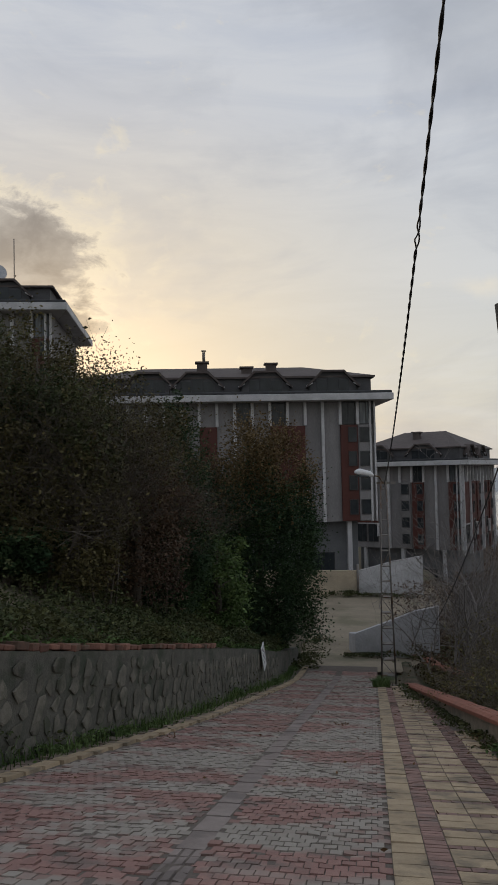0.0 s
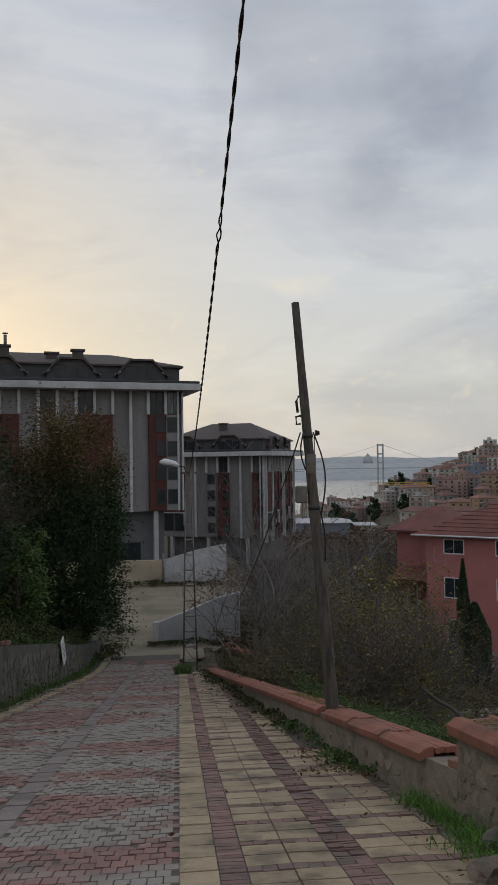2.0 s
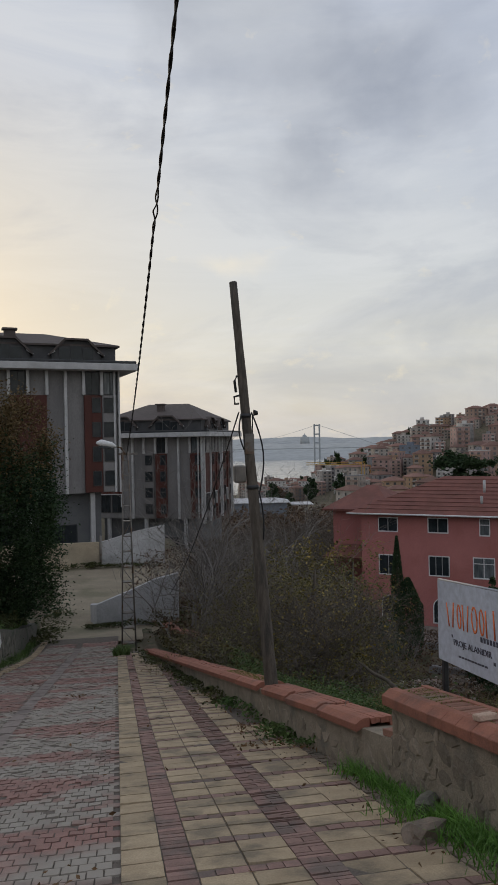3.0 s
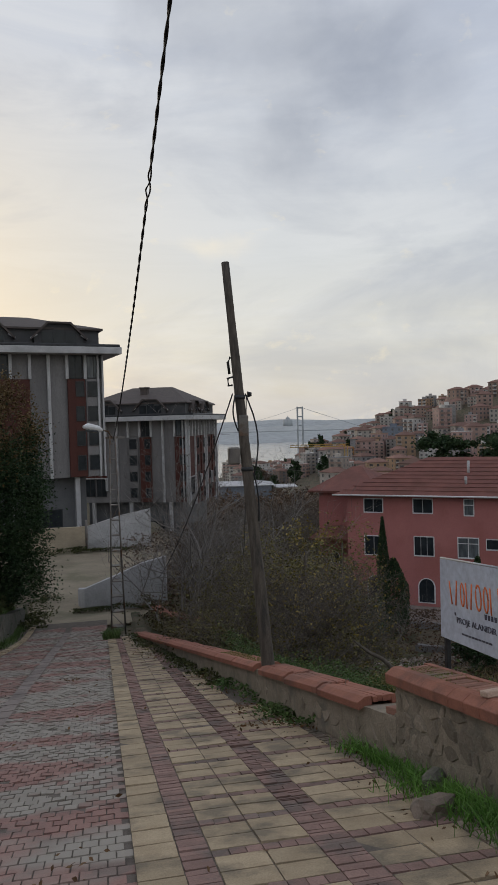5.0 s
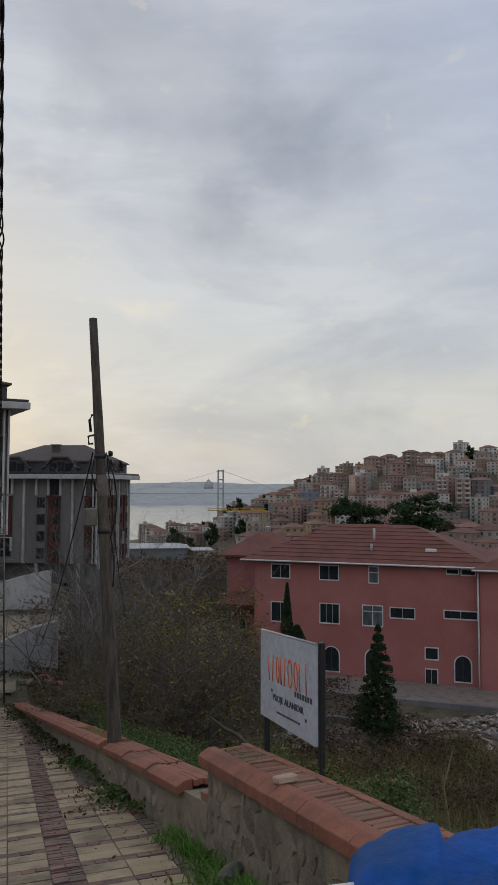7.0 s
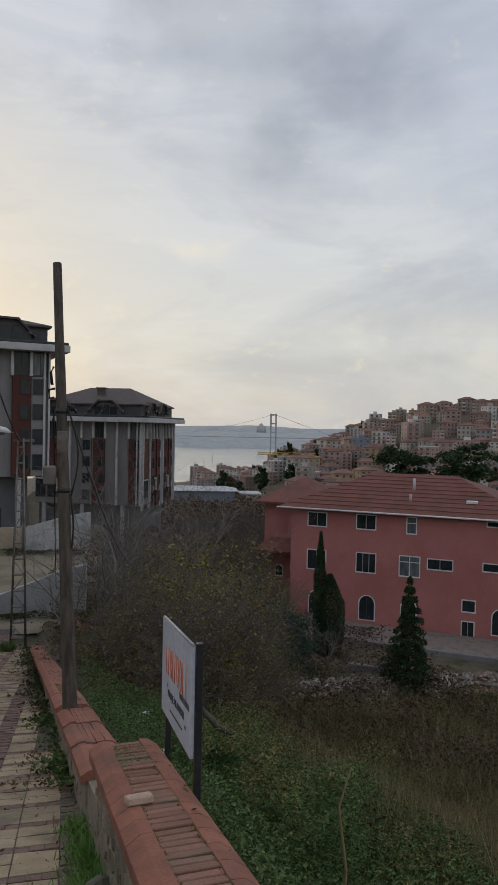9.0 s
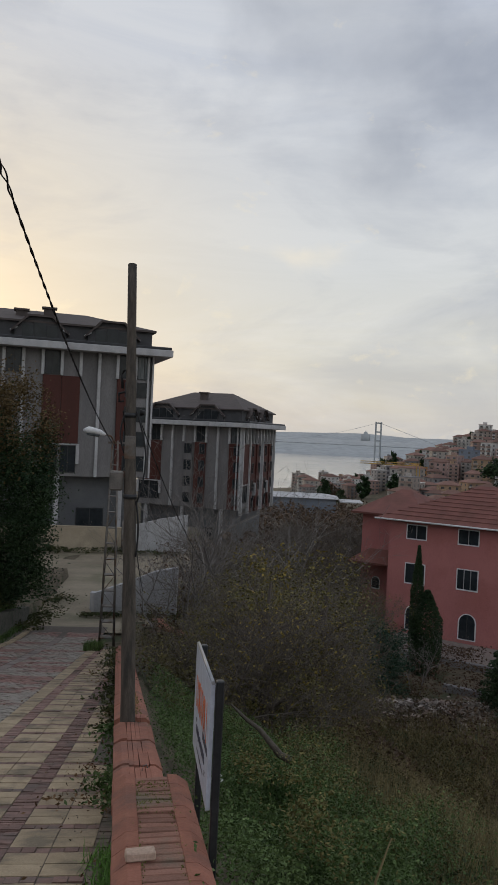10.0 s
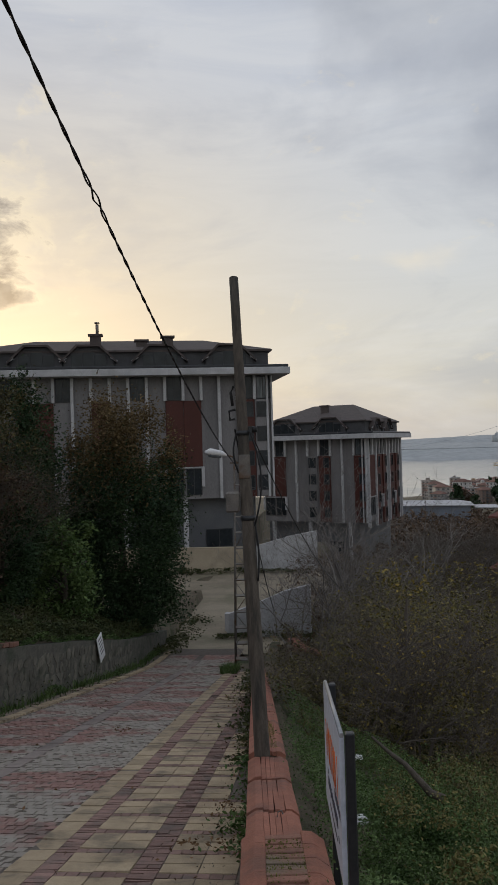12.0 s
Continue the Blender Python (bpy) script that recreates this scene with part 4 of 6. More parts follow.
# ---- the pink house ----
def pink_house():
    ob = thing("house", pose(22.64, 50.77, 0, 0, 0, math.degrees(math.atan2(-0.585, 0.811))), "three-storey salmon pink house with a red tiled hip roof", "house")
    # local: x along the front to the right, y into the house
    zt, zb = -4.15, -13.2
    part("wall", boxes([(-5.2, 11.45, 0, 11, zb, zt)]), "pink_render", ob)
    part("wing_wall", boxes([(11.45, 26, -0.6, 11, zb - 3, zt - 0.12)]), "pink_render", ob)
    part("side_wall", boxes([(-8.6, -5.2, 3.2, 11, zb - 0.5, zt - 0.02)]), "pink_render", ob)
    part("roof", hip_roof(-6.1, 12.6, -0.65, 12, zt + 0.06, 2.5, 6.2), "clay_tile", ob)
    part("side_roof", hip_roof(-9.3, -3.4, 2.4, 12, zt + 0.0, 1.7, 2.5), "clay_tile", ob)
    part("wing_roof", hip_roof(10.9, 27, -1.3, 12, zt - 0.04, 2.3, 6.0), "clay_tile", ob)
    part("porch_roof", hip_roof(-8.9, -4.9, 1.2, 4, -7.9, 0.9, 1.2), "clay_tile", ob)
    part("gutter", tube([(-6.15, -0.7, zt), (12.0, -0.7, zt)], 0.07, 6), "white_paint", ob)
    part("gutter", tube([(10.9, -1.36, zt - 0.1), (26.5, -1.36, zt - 0.1)], 0.07, 6), "white_paint", ob)
    part("downpipe", tube([(11.3, -0.68, zt - 0.15), (11.32, -0.72, zb + 0.2)], 0.06, 6), "white_paint", ob)
    for r in range(9):
        u = (r + 1) / 10
        for x0, x1, y0, h, ins, hy in ((-6.1, 12.6, -0.65, 2.5, 6.2, 6.3),):
            part("tile_course", tube([(x0 + ins * u, y0 + hy * u, zt + 0.09 + h * u), (x1 - ins * u, y0 + hy * u, zt + 0.09 + h * u)], 0.022, 4), "clay_tile", ob)

    def win(x0, x1, z0, z1, split=1, arch=False, frame_mat="white_paint", out=0.0, bars=False):
        t = 0.09
        y = -out
        if arch:
            mid, rad = (x0 + x1) / 2, (x1 - x0) / 2
            zc_ = z1 - rad
            pts = [(x0, z0), (x1, z0)] + [(mid + rad * math.cos(a), zc_ + rad * math.sin(a)) for a in (math.pi * k / 10 for k in range(11))]
            w = part("window", prism(pts, y - 0.05, y - 0.004), frame_mat, ob)
            inner = [(mid + (px - mid) * 0.86, z0 + t + (pz - z0) * (1 - 1.6 * t / (z1 - z0))) for px, pz in pts]
            part("pane", prism(inner, y - 0.062, y - 0.052), "window_glass", w)
            part("bar", boxes([(mid - 0.03, mid + 0.03, y - 0.075, y - 0.064, z0 + t, z1 - t * 2)]), "dark_metal", w)
            return
        fr = [(x0 - 0.06, x1 + 0.06, y - 0.07, y - 0.004, z0 - t, z0), (x0 - 0.06, x1 + 0.06, y - 0.06, y - 0.004, z1, z1 + 0.07),
              (x0 - 0.07, x0, y - 0.06, y - 0.004, z0, z1), (x1, x1 + 0.07, y - 0.06, y - 0.004, z0, z1)]
        w = part("window", boxes(fr), frame_mat, ob)
        part("pane", boxes([(x0, x1, y - 0.03, y - 0.012, z0, z1)]), "window_glass" if not bars else "pale_glass", w)
        for k in range(1, split):
            xm = x0 + (x1 - x0) * k / split
            part("bar", boxes([(xm - 0.03, xm + 0.03, y - 0.05, y - 0.031, z0, z1)]), frame_mat if bars else "grey_metal", w)
        if bars:
            part("bar", boxes([(x0, x1, y - 0.056, y - 0.051, z1 - 0.42, z1 - 0.36)]), frame_mat, w)

    for a in ((-3.8, -2.4, -5.47, -4.5, 2), (-0.03, 1.35, -5.45, -4.45, 2), (9.2, 9.95, -4.66, -4.38, 1), (10.2, 11.1, -4.7, -4.38, 1)):
        win(*a)
    win(3.68, 4.3, -5.54, -4.42, 1, bars=True)
    for a in ((-3.8, -2.4, -8.75, -7.35, 2), (0.0, 1.4, -8.65, -7.28, 3), (3.2, 4.6, -8.65, -7.25, 2, False, "white_paint", 0.0, True), (5.2, 6.9, -7.98, -7.3, 2), (9.0, 11.2, -7.8, -7.3, 2)):
        win(*a)
    for x0, x1 in ((-3.7, -2.4), (0.2, 1.48), (3.3, 4.5), (9.6, 10.84)):
        win(x0, x1, -12.25, -10.35, 1, True)
    win(7.66, 8.5, -10.75, -10.0, 1)
    win(7.66, 8.45, -12.9, -11.5, 2)
    win(-7.6, -6.9, -10.3, -9.3, 1, True, out=-3.2)
    for x in (13.5, 17.0, 20.5):
        for z in (-5.6, -8.8):
            win(x, x + 1.4, z, z + 1.2, 2, out=0.6)
    part("plinth", boxes([(-5.25, 11.46, -0.08, -0.005, zb, -12.9)]), "concrete_light", ob)
    part("skylight", boxes([(7.6, 8.4, 1.3, 1.9, zt + 0.75, zt + 1.05)], 0.03), "white_paint", ob)
    for x, y, h in ((3.6, 3.0, 0.7), (3.65, 1.2, 0.35)):
        part("vent", tube([(x, y, zt + 0.2 + y * 0.4), (x, y, zt + 0.5 + y * 0.4 + h)], 0.1, 8), "concrete_light", ob)


pink_house()
yard = thing("wall_yard", pose(22.64, 50.77, 0, 0, 0, math.degrees(math.atan2(-0.585, 0.811))), "pale low concrete wall and path in front of the pink house", "wall", kind="structure")
part("kerb_wall", boxes([(-2, 26, -5.4, -5.1, -14.5, -12.2)], 0.03), "render_grey", yard)
part("path", boxes([(-4, 26, -5.05, -0.1, -13.8, -12.46)], 0.02), "gutter_stone", yard)
part("kerb_wall", boxes([(2, 26, -10.2, -9.9, -15.5, -12.25)], 0.03), "render_grey", yard)

# ---- walls round the sandy yard ----
ob = thing("wall_white", Matrix(), "white painted retaining wall stepping up beside the ramp", "wall", kind="structure")
bm = bmesh.new()
line = [(-1.55, 37.2, -6.5), (-1.2, 36.0, -6.25), (0.4, 35.5, -5.55), (1.6, 35.2, -5.0), (2.7, 34.9, -4.7)]
a = [bm.verts.new((x, y, -9.0)) for x, y, z in line]
b = [bm.verts.new((x, y, z)) for x, y, z in line]
c = [bm.verts.new((x + 0.05, y + 0.35, z)) for x, y, z in line]
d = [bm.verts.new((x + 0.05, y + 0.35, -9.0)) for x, y, z in line]
for i in range(len(line) - 1):
    for p, q in ((a, b), (b, c), (c, d)):
        bm.faces.new((p[i], p[i + 1], q[i + 1], q[i]))
bm.faces.new((a[0], b[0], c[0], d[0]))
bm.faces.new((a[-1], d[-1], c[-1], b[-1]))
bmesh.ops.recalc_face_normals(bm, faces=bm.faces[:])
part("masonry", bm, "white_wall", ob)
tagged(part("wall_beige", boxes([(-13, -1.6, 57.0, 57.3, -9.5, -6.0)], 0.03), "beige_wall"), "beige plastered yard wall below the flats", "wall", kind="structure")
tagged(part("wall_ramp", prism([(-1.5, -9.5), (3.4, -9.5), (3.4, -4.9), (1.2, -5.3), (-1.5, -6.05)], 57.3, 57.6), "concrete_light"), "pale concrete ramp wall rising beside the yard", "wall", kind="structure")
tagged(part("gate_post", tube([(-1.55, 56.9, -8.2), (-1.55, 56.9, -5.5)], 0.09, 8), "galvanised"), "thin grey metal gate post at the yard wall", "post")
ob = thing("wall_bend", Matrix(), "low curved wall with a red cap at the bend", "wall", kind="structure")
pts = [(1.9, 31.5), (2.3, 30.2), (3.2, 29.2), (4.6, 28.6)]
for i, ((xa, ya), (xb, yb)) in enumerate(zip(pts, pts[1:])):
    w = Vector((xb - xa, yb - ya, 0))
    mm = Matrix.Translation((xa, ya, -6.9)) @ Matrix.Rotation(math.atan2(w.y, w.x), 4, "Z")
    bm = boxes([(0, w.length + 0.05, -0.15, 0.15, -2, 0.6)])
    bm.transform(mm)
    part("masonry", bm, "mortar", ob)
    bm = boxes([(0, w.length + 0.04, -0.22, 0.22, 0.602, 0.7)], 0.02)
    bm.transform(mm)
    part("cap_slab", bm, "terracotta", ob)

# ---- the leaning timber pole ----
POLE_A, POLE_B = Vector((2.115, 9.68, -2.5)), Vector((1.815, 10.85, 4.05))


def on_pole(z):
    u = (z - POLE_A.z) / (POLE_B.z - POLE_A.z)
    return POLE_A + (POLE_B - POLE_A) * u


pole = thing("utility_pole", Matrix.Translation(on_pole(-2.0)), "weathered dark timber utility pole, leaning, standing in the garden wall", "pole")
pp = [on_pole(z) - on_pole(-2.0) for z in np.linspace(-2.45, 4.05, 14)]
part("shaft", tube(pp, [0.098 - 0.0031 * i + 0.003 * math.sin(i * 2.1) for i in range(14)], 14), "pole_wood", pole)


def pole_part(name, z, bm, material, label=""):
    o = part(name, bm, material, pole, label)
    o.location = on_pole(z) - on_pole(-2.0)
    return o


for z in (2.0, 0.95):
    pole_part("band", z, tube([(0, 0, -0.03), (0, 0, 0.03)], 0.083 if z > 1 else 0.092, 12), "dark_metal")
pole_part("junction_box", 1.15, boxes([(-0.26, -0.09, -0.08, 0.06, -0.13, 0.12)], 0.02), "galvanised", "small grey junction box")
pole_part("plate", 1.58, boxes([(-0.07, 0.07, -0.10, -0.088, -0.15, 0.15)], 0.01), "galvanised")
pole_part("hook", 2.2, tube([(-0.08, -0.02, 0.1), (-0.16, -0.03, 0.08), (-0.15, -0.03, -0.03), (-0.09, -0.02, -0.02)], 0.018, 6), "black_rubber")
pole_part("insulator", 2.02, tube([(0.12, 0, 0.02), (0.18, 0, 0.02)], [0.045, 0.03], 8), "black_rubber")
pole_part("hook", 2.4, tube([(-0.09, 0, 0.2), (-0.13, 0, 0.12), (-0.11, 0, -0.05)], 0.02, 6), "black_rubber")
rng = random.Random(5)
for z0, z1, side, bulge in ((2.05, 0.85, 1, 0.24), (2.0, 1.5, -1, 0.10), (0.9, 0.2, 1, 0.06)):
    pts = []
    for k in range(9):
        u = k / 8
        p = on_pole(z0 + (z1 - z0) * u) - on_pole(-2.0)
        pts.append(p + Vector((side * (0.08 + 0.5 * bulge * math.sin(math.pi * u)), -0.05, 0)))
    part("loose_cable", tube(pts, 0.012, 5), "black_rubber", pole)


def hang(a, b, sag, n=40):
    a, b = Vector(a), Vector(b)
    return [a + (b - a) * (i / n) - Vector((0, 0, sag * 4 * (i / n) * (1 - i / n))) for i in range(n + 1)]


# the twisted overhead cable between the lattice lamp post and a pole behind
cable = thing("overhead_cable", Matrix(), "thick twisted black overhead cable strung along the street", "cable")
path = [Vector((0.694 - 0.0159 * v, v, 7.138 - 0.3306 * v + 0.003924 * v * v)) for v in np.linspace(27.0, -12.0, 1000)]
for ph in (0.0, math.pi):
    pts = []
    for i, p in enumerate(path):
        loose = 0.0095 + 0.018 * math.exp(-((p.y - 8.9) / 0.25) ** 2)
        q = ph + i * 0.36
        pts.append(p + Vector((math.cos(q) * loose, 0, math.sin(q) * loose)))
    part("strand", tube(pts, 0.0105, 4), "black_rubber", cable)
drop = thing("drop_cable", Matrix(), "thin black service cable slung from the timber pole", "cable")
part("strand", tube(hang(on_pole(2.05) + Vector((-0.1, 0, 0)), (1.6, 24.0, -3.4), 0.3, 24), 0.011, 5), "black_rubber", drop)
part("strand", tube(hang(on_pole(2.0) + Vector((0.1, 0, 0)), (5.5, 30.0, -3.0), 1.6, 24), 0.008, 4), "black_rubber", drop)

# ---- lattice lamp post at the bottom of the wall ----
LP = Vector((0.26, 27.0, -6.1))
lamp = thing("street_lamp", Matrix.Translation(LP), "slim rusty lattice street lamp with a pale lamp head", "street lamp")
for sx in (-1, 1):
    for sy in (-1, 1):
        part("leg", tube([(sx * 0.26, sy * 0.2, -0.2), (sx * 0.09, sy * 0.08, 7.4)], 0.03, 5), "galvanised", lamp)
for k in range(13):
    z = 0.35 + k * 0.56
    w = 0.26 - 0.17 * z / 7.4
    part("rung", boxes([(-w, w, -w * 0.8, w * 0.8, z, z + 0.035)]), "galvanised", lamp)
    if k < 12:
        w2 = 0.26 - 0.17 * (z + 0.56) / 7.4
        s = 1 if k % 2 else -1
        part("brace", tube([(-s * w, -w * 0.8, z), (s * w2, -w2 * 0.8, z + 0.56)], 0.012, 4), "galvanised", lamp)
part("arm", tube([(0, 0, 7.3), (-0.15, -0.1, 7.55), (-0.5, -0.4, 7.65)], 0.03, 6), "galvanised", lamp)
head = part("lamp_head", tube([(-0.35, -0.3, 7.6), (-0.5, -0.42, 7.66), (-0.85, -0.75, 7.74), (-1.0, -0.88, 7.74)], [0.05, 0.11, 0.13, 0.05], 10), "white_paint", lamp)
part("lens", tube([(-0.55, -0.47, 7.58), (-0.88, -0.78, 7.64)], [0.08, 0.08], 8), "pale_glass", head)
part("crossbar", boxes([(-0.25, 0.45, -0.04, 0.04, 7.28, 7.36)]), "galvanised", lamp)

# ---- the project sign behind the wall ----


def writing(name, text, x, z, size, material, parent, fit_width=None, spacing=1.0):
    cu = bpy.data.curves.new(name, "FONT")
    cu.body, cu.size, cu.align_x, cu.align_y, cu.space_character, cu.extrude = text, size, "CENTER", "CENTER", spacing, 0.002
    tmp = bpy.data.objects.new(name, cu)
    scene.collection.objects.link(tmp)
    me = bpy.data.meshes.new_from_object(tmp.evaluated_get(bpy.context.evaluated_depsgraph_get()))
    bpy.data.objects.remove(tmp)
    xs = [v.co.x for v in me.vertices]
    f = fit_width / (max(xs) - min(xs)) if fit_width else 1.0
    for v in me.vertices:
        v.co = Vector((v.co.x * f + x, -0.014 - v.co.z, v.co.y + z))
    me.materials.append(MATS[material])
    return part(name, me, None, parent)




# ---- plants ----
def leaf_mesh(name, centres, size, material, rng, squash=0.55):
    """Many small folded leaves at the given centres."""
    n = len(centres)
    d = rng.normal(size=(n, 3))
    d[:, 2] *= squash
    d /= np.linalg.norm(d, axis=1)[:, None]
    o = np.cross(d, rng.normal(size=(n, 3)))
    o /= np.linalg.norm(o, axis=1)[:, None] + 1e-9
    s = size * rng.uniform(0.6, 1.35, n)[:, None]
    up = np.cross(d, o) * s * 0.12
    V = np.stack([centres - d * s, centres + o * s * 0.5 + up, centres + d * s, centres - o * s * 0.5 + up], 1).reshape(-1, 3)
    k = np.arange(n)[:, None] * 4
    F = np.concatenate([k + np.array([0, 1, 2]), k + np.array([0, 2, 3])])
    return mesh(name, V, F, material)


def crown_points(n, rx, ry, rz, rng, clumps, spread=0.2, hollow=0.35, cone=0.0):
    """Leaf places gathered in clumps inside an uneven ellipsoid (or cone)."""
    c = rng.normal(size=(clumps, 3))
    c /= np.linalg.norm(c, axis=1)[:, None]
    c *= (hollow + (1 - hollow) * rng.uniform(0, 1, clumps) ** 0.5)[:, None]
    c *= (1 + 0.22 * np.sin(c[:, :1] * 5 + 1) * np.cos(c[:, 1:2] * 4 + c[:, 2:] * 3))
    if cone:
        c[:, :2] *= (1 - cone * (c[:, 2:] + 1) / 2)
    pick = rng.integers(0, clumps, n)
    sp = spread * rng.uniform(0.6, 1.5, clumps)[pick][:, None]
    p = c[pick] + rng.normal(size=(n, 3)) * sp * np.array([1, 1, 0.75])
    return p * np.array([rx, ry, rz])


def twigs(seed, height, stems, spread, levels=4, kids=4, thick=0.05, droop=0.0, length=0.62):
    """Bare branches: (points, radii) chains by repeated forking; returns vertices, faces and tips."""
    rng = random.Random(seed)
    V, F, tips = [], [], []

    def seg(a, b, ra, rb):
        d = (b - a)
        if d.length < 1e-4:
            return
        d.normalize()
        u = d.orthogonal().normalized()
        w = d.cross(u)
        k = len(V)
        for p, r in ((a, ra), (b, rb)):
            for q in range(3):
                an = 2.0944 * q
                V.append(p + (u * math.cos(an) + w * math.sin(an)) * r)
        for q in range(3):
            F.append((k + q, k + (q + 1) % 3, k + 3 + (q + 1) % 3, k + 3 + q))

    def grow_branch(p, d, ln, r, lev):
        n = 3 if lev < 2 else 2
        for i in range(n):
            d = (d + Vector((rng.gauss(0, 0.16), rng.gauss(0, 0.16), rng.gauss(0.05 - droop * lev, 0.10)))).normalized()
            q = p + d * (ln / n)
            r2 = r * (0.86 if i < n - 1 else 0.72)
            seg(p, q, r, r2)
            p, r = q, r2
            if lev < levels and i >= (1 if lev == 0 else 0):
                for _ in range(max(1, kids - (1 if lev > 1 else 0)) if i == n - 1 else kids - 2):
                    side = Vector((rng.gauss(0, 1), rng.gauss(0, 1), rng.gauss(0.25, 0.6))).normalized()
                    grow_branch(p, (d * 0.62 + side * 0.72).normalized(), ln * length * rng.uniform(0.75, 1.2), max(r * 0.62, 0.0035), lev + 1)
        tips.append(p)

    for s in range(stems):
        a = rng.uniform(0, 6.28)
        grow_branch(Vector((math.cos(a) * 0.12 * stems ** 0.5, math.sin(a) * 0.12 * stems ** 0.5, -0.25)),
                    Vector((math.cos(a) * spread, math.sin(a) * spread, 1)).normalized(), height * 0.42 * rng.uniform(0.8, 1.15), thick * rng.uniform(0.7, 1.1), 0)
    return V, F, tips


def bare_tree(name, seed, height, stems, spread, label, category, leaves=None, leaf_n=0, leaf_size=0.06, wood="twig", **kw):
    V, F, tips = twigs(seed, height, stems, spread, **kw)
    ob = thing(name, Matrix(), label, category)
    part("branchwork", mesh("branchwork", V, F, wood), None, ob)
    if leaf_n:
        rng = np.random.default_rng(seed)
        t = np.array([tuple(p) for p in tips])
        c = t[rng.integers(0, len(t), leaf_n)] + rng.normal(size=(leaf_n, 3)) * 0.14
        tagged(part("leafage", leaf_mesh("leafage", c, leaf_size, leaves, rng), None, ob), kind="stuff")
    return ob


def leafy_tree(name, x, y, z_top, rx, rz, leaf, seed, label, n=9000, size=0.085, clumps=120, cone=0.0, second=None, share=0.0, low=0.15, category="tree", trunk=True, ry=None, tight=0.12):
    """Tapered trunk, limbs, and a crown of small leaves in clumps."""
    rng = np.random.default_rng(seed)
    zg = float(land_z(x, y))
    ob = thing(name, Matrix.Translation((x, y, zg)), label, category)
    h = z_top - zg
    cz = h - rz
    if trunk:
        part("trunk", tube([(0, 0, -0.4), (0.1, 0.05, h * 0.3), (0.0, 0.1, h * 0.6), (0.1, 0, h * 0.86)], [0.17, 0.13, 0.09, 0.02], 8), "bark", ob)
        for k in range(7):
            a, z0 = k * 2.4, h * (0.18 + 0.08 * k)
            part("limb", tube([(0, 0, z0), (math.cos(a) * rx * 0.35, math.sin(a) * rx * 0.35, z0 + h * 0.08), (math.cos(a) * rx * 0.75, math.sin(a) * rx * 0.75, z0 + h * 0.14)], [0.06, 0.04, 0.012], 5), "bark", ob)
    p = crown_points(n, rx, ry or rx, rz, rng, clumps, tight, 0.35, cone) + np.array([0, 0, cz])
    p = p[p[:, 2] > low]
    if second:
        m = (p[:, 2] > h * (1 - share) + rng.normal(size=len(p)) * h * 0.09)
        tagged(part("crown_top", leaf_mesh("crown_top", p[m], size, second, rng), None, ob), kind="stuff")
        p = p[~m]
    tagged(part("crown", leaf_mesh("crown", p, size, leaf, rng), None, ob), kind="stuff")
    return ob


# the wooded bank on the left
leafy_tree("tree", -5.1, 31.0, 3.9, 3.0, 5.3, "leaf_dark", 11, "dense dark evergreen tree with a russet top over the street", 95000, 0.062, 520, 0.1, "leaf_rust", 0.30, tight=0.085)
leafy_tree("tree", -7.7, 27.5, 4.9, 1.9, 4.6, "leaf_dark", 12, "tall dark evergreen tree on the wooded bank", 22000, 0.065, 220, 0.55, tight=0.08)
leafy_tree("tree", -9.8, 31.0, 3.4, 2.4, 3.6, "leaf_dark", 13, "dark evergreen tree behind the others on the bank", 12000, 0.09, 120, 0.3)
leafy_tree("shrub", -5.9, 26.0, -0.6, 1.5, 2.2, "ivy_green", 14, "green ivy-grown shrub at the top of the stone wall", 8000, 0.075, 90, 0.1, category="shrub")
for i, (x, y, zt, r, leaf, second) in enumerate(((-7.2, 16.2, 4.2, 1.5, "leaf_olive", "leaf_mid"), (-8.8, 17.6, 5.8, 1.8, "leaf_dark", "leaf_olive"), (-6.8, 19.6, 3.7, 1.6, "leaf_russet", "leaf_olive"),
                                                 (-8.9, 21.5, 6.0, 2.0, "leaf_mid", "leaf_olive"), (-7.3, 23.6, 4.5, 1.7, "leaf_dark", "leaf_olive"), (-10.8, 20.5, 5.6, 2.0, "leaf_olive", "leaf_mid"),
                                                 (-11.5, 26.0, 6.0, 2.2, "leaf_mid", "leaf_olive"), (-9.4, 15.6, 5.4, 1.8, "leaf_olive", "leaf_mid"), (-11.4, 17.6, 7.0, 2.0, "leaf_mid", "leaf_olive"), (-12.6, 22.0, 7.6, 2.2, "leaf_olive", "leaf_mid"), (-6.4, 22.2, 1.6, 1.3, "leaf_dark", "leaf_russet"), (-9.0, 16.4, 2.0, 1.3, "leaf_dark", "leaf_russet"), (-8.3, 15.0, 1.0, 1.2, "leaf_dark", "leaf_olive"), (-10.4, 18.4, 3.0, 1.7, "leaf_mid", "leaf_olive"))):
    leafy_tree("tree", x, y, zt, r, (zt - float(land_z(x, y))) * 0.52, leaf, 30 + i, "tall thicket tree with thinning olive autumn leaves", 19000, 0.05, 190, 0.05, second, 0.33, tight=0.1)
base = bare_tree("bush", 71, 6.4, 7, 0.32, "bare brown thicket of upright stems on the bank", "bush", "leaf_olive", 900, 0.05, "bark", levels=3, kids=4, thick=0.035)
base.matrix_basis = pose(-6.9, 17.4, float(land_z(-6.9, 17.4)))
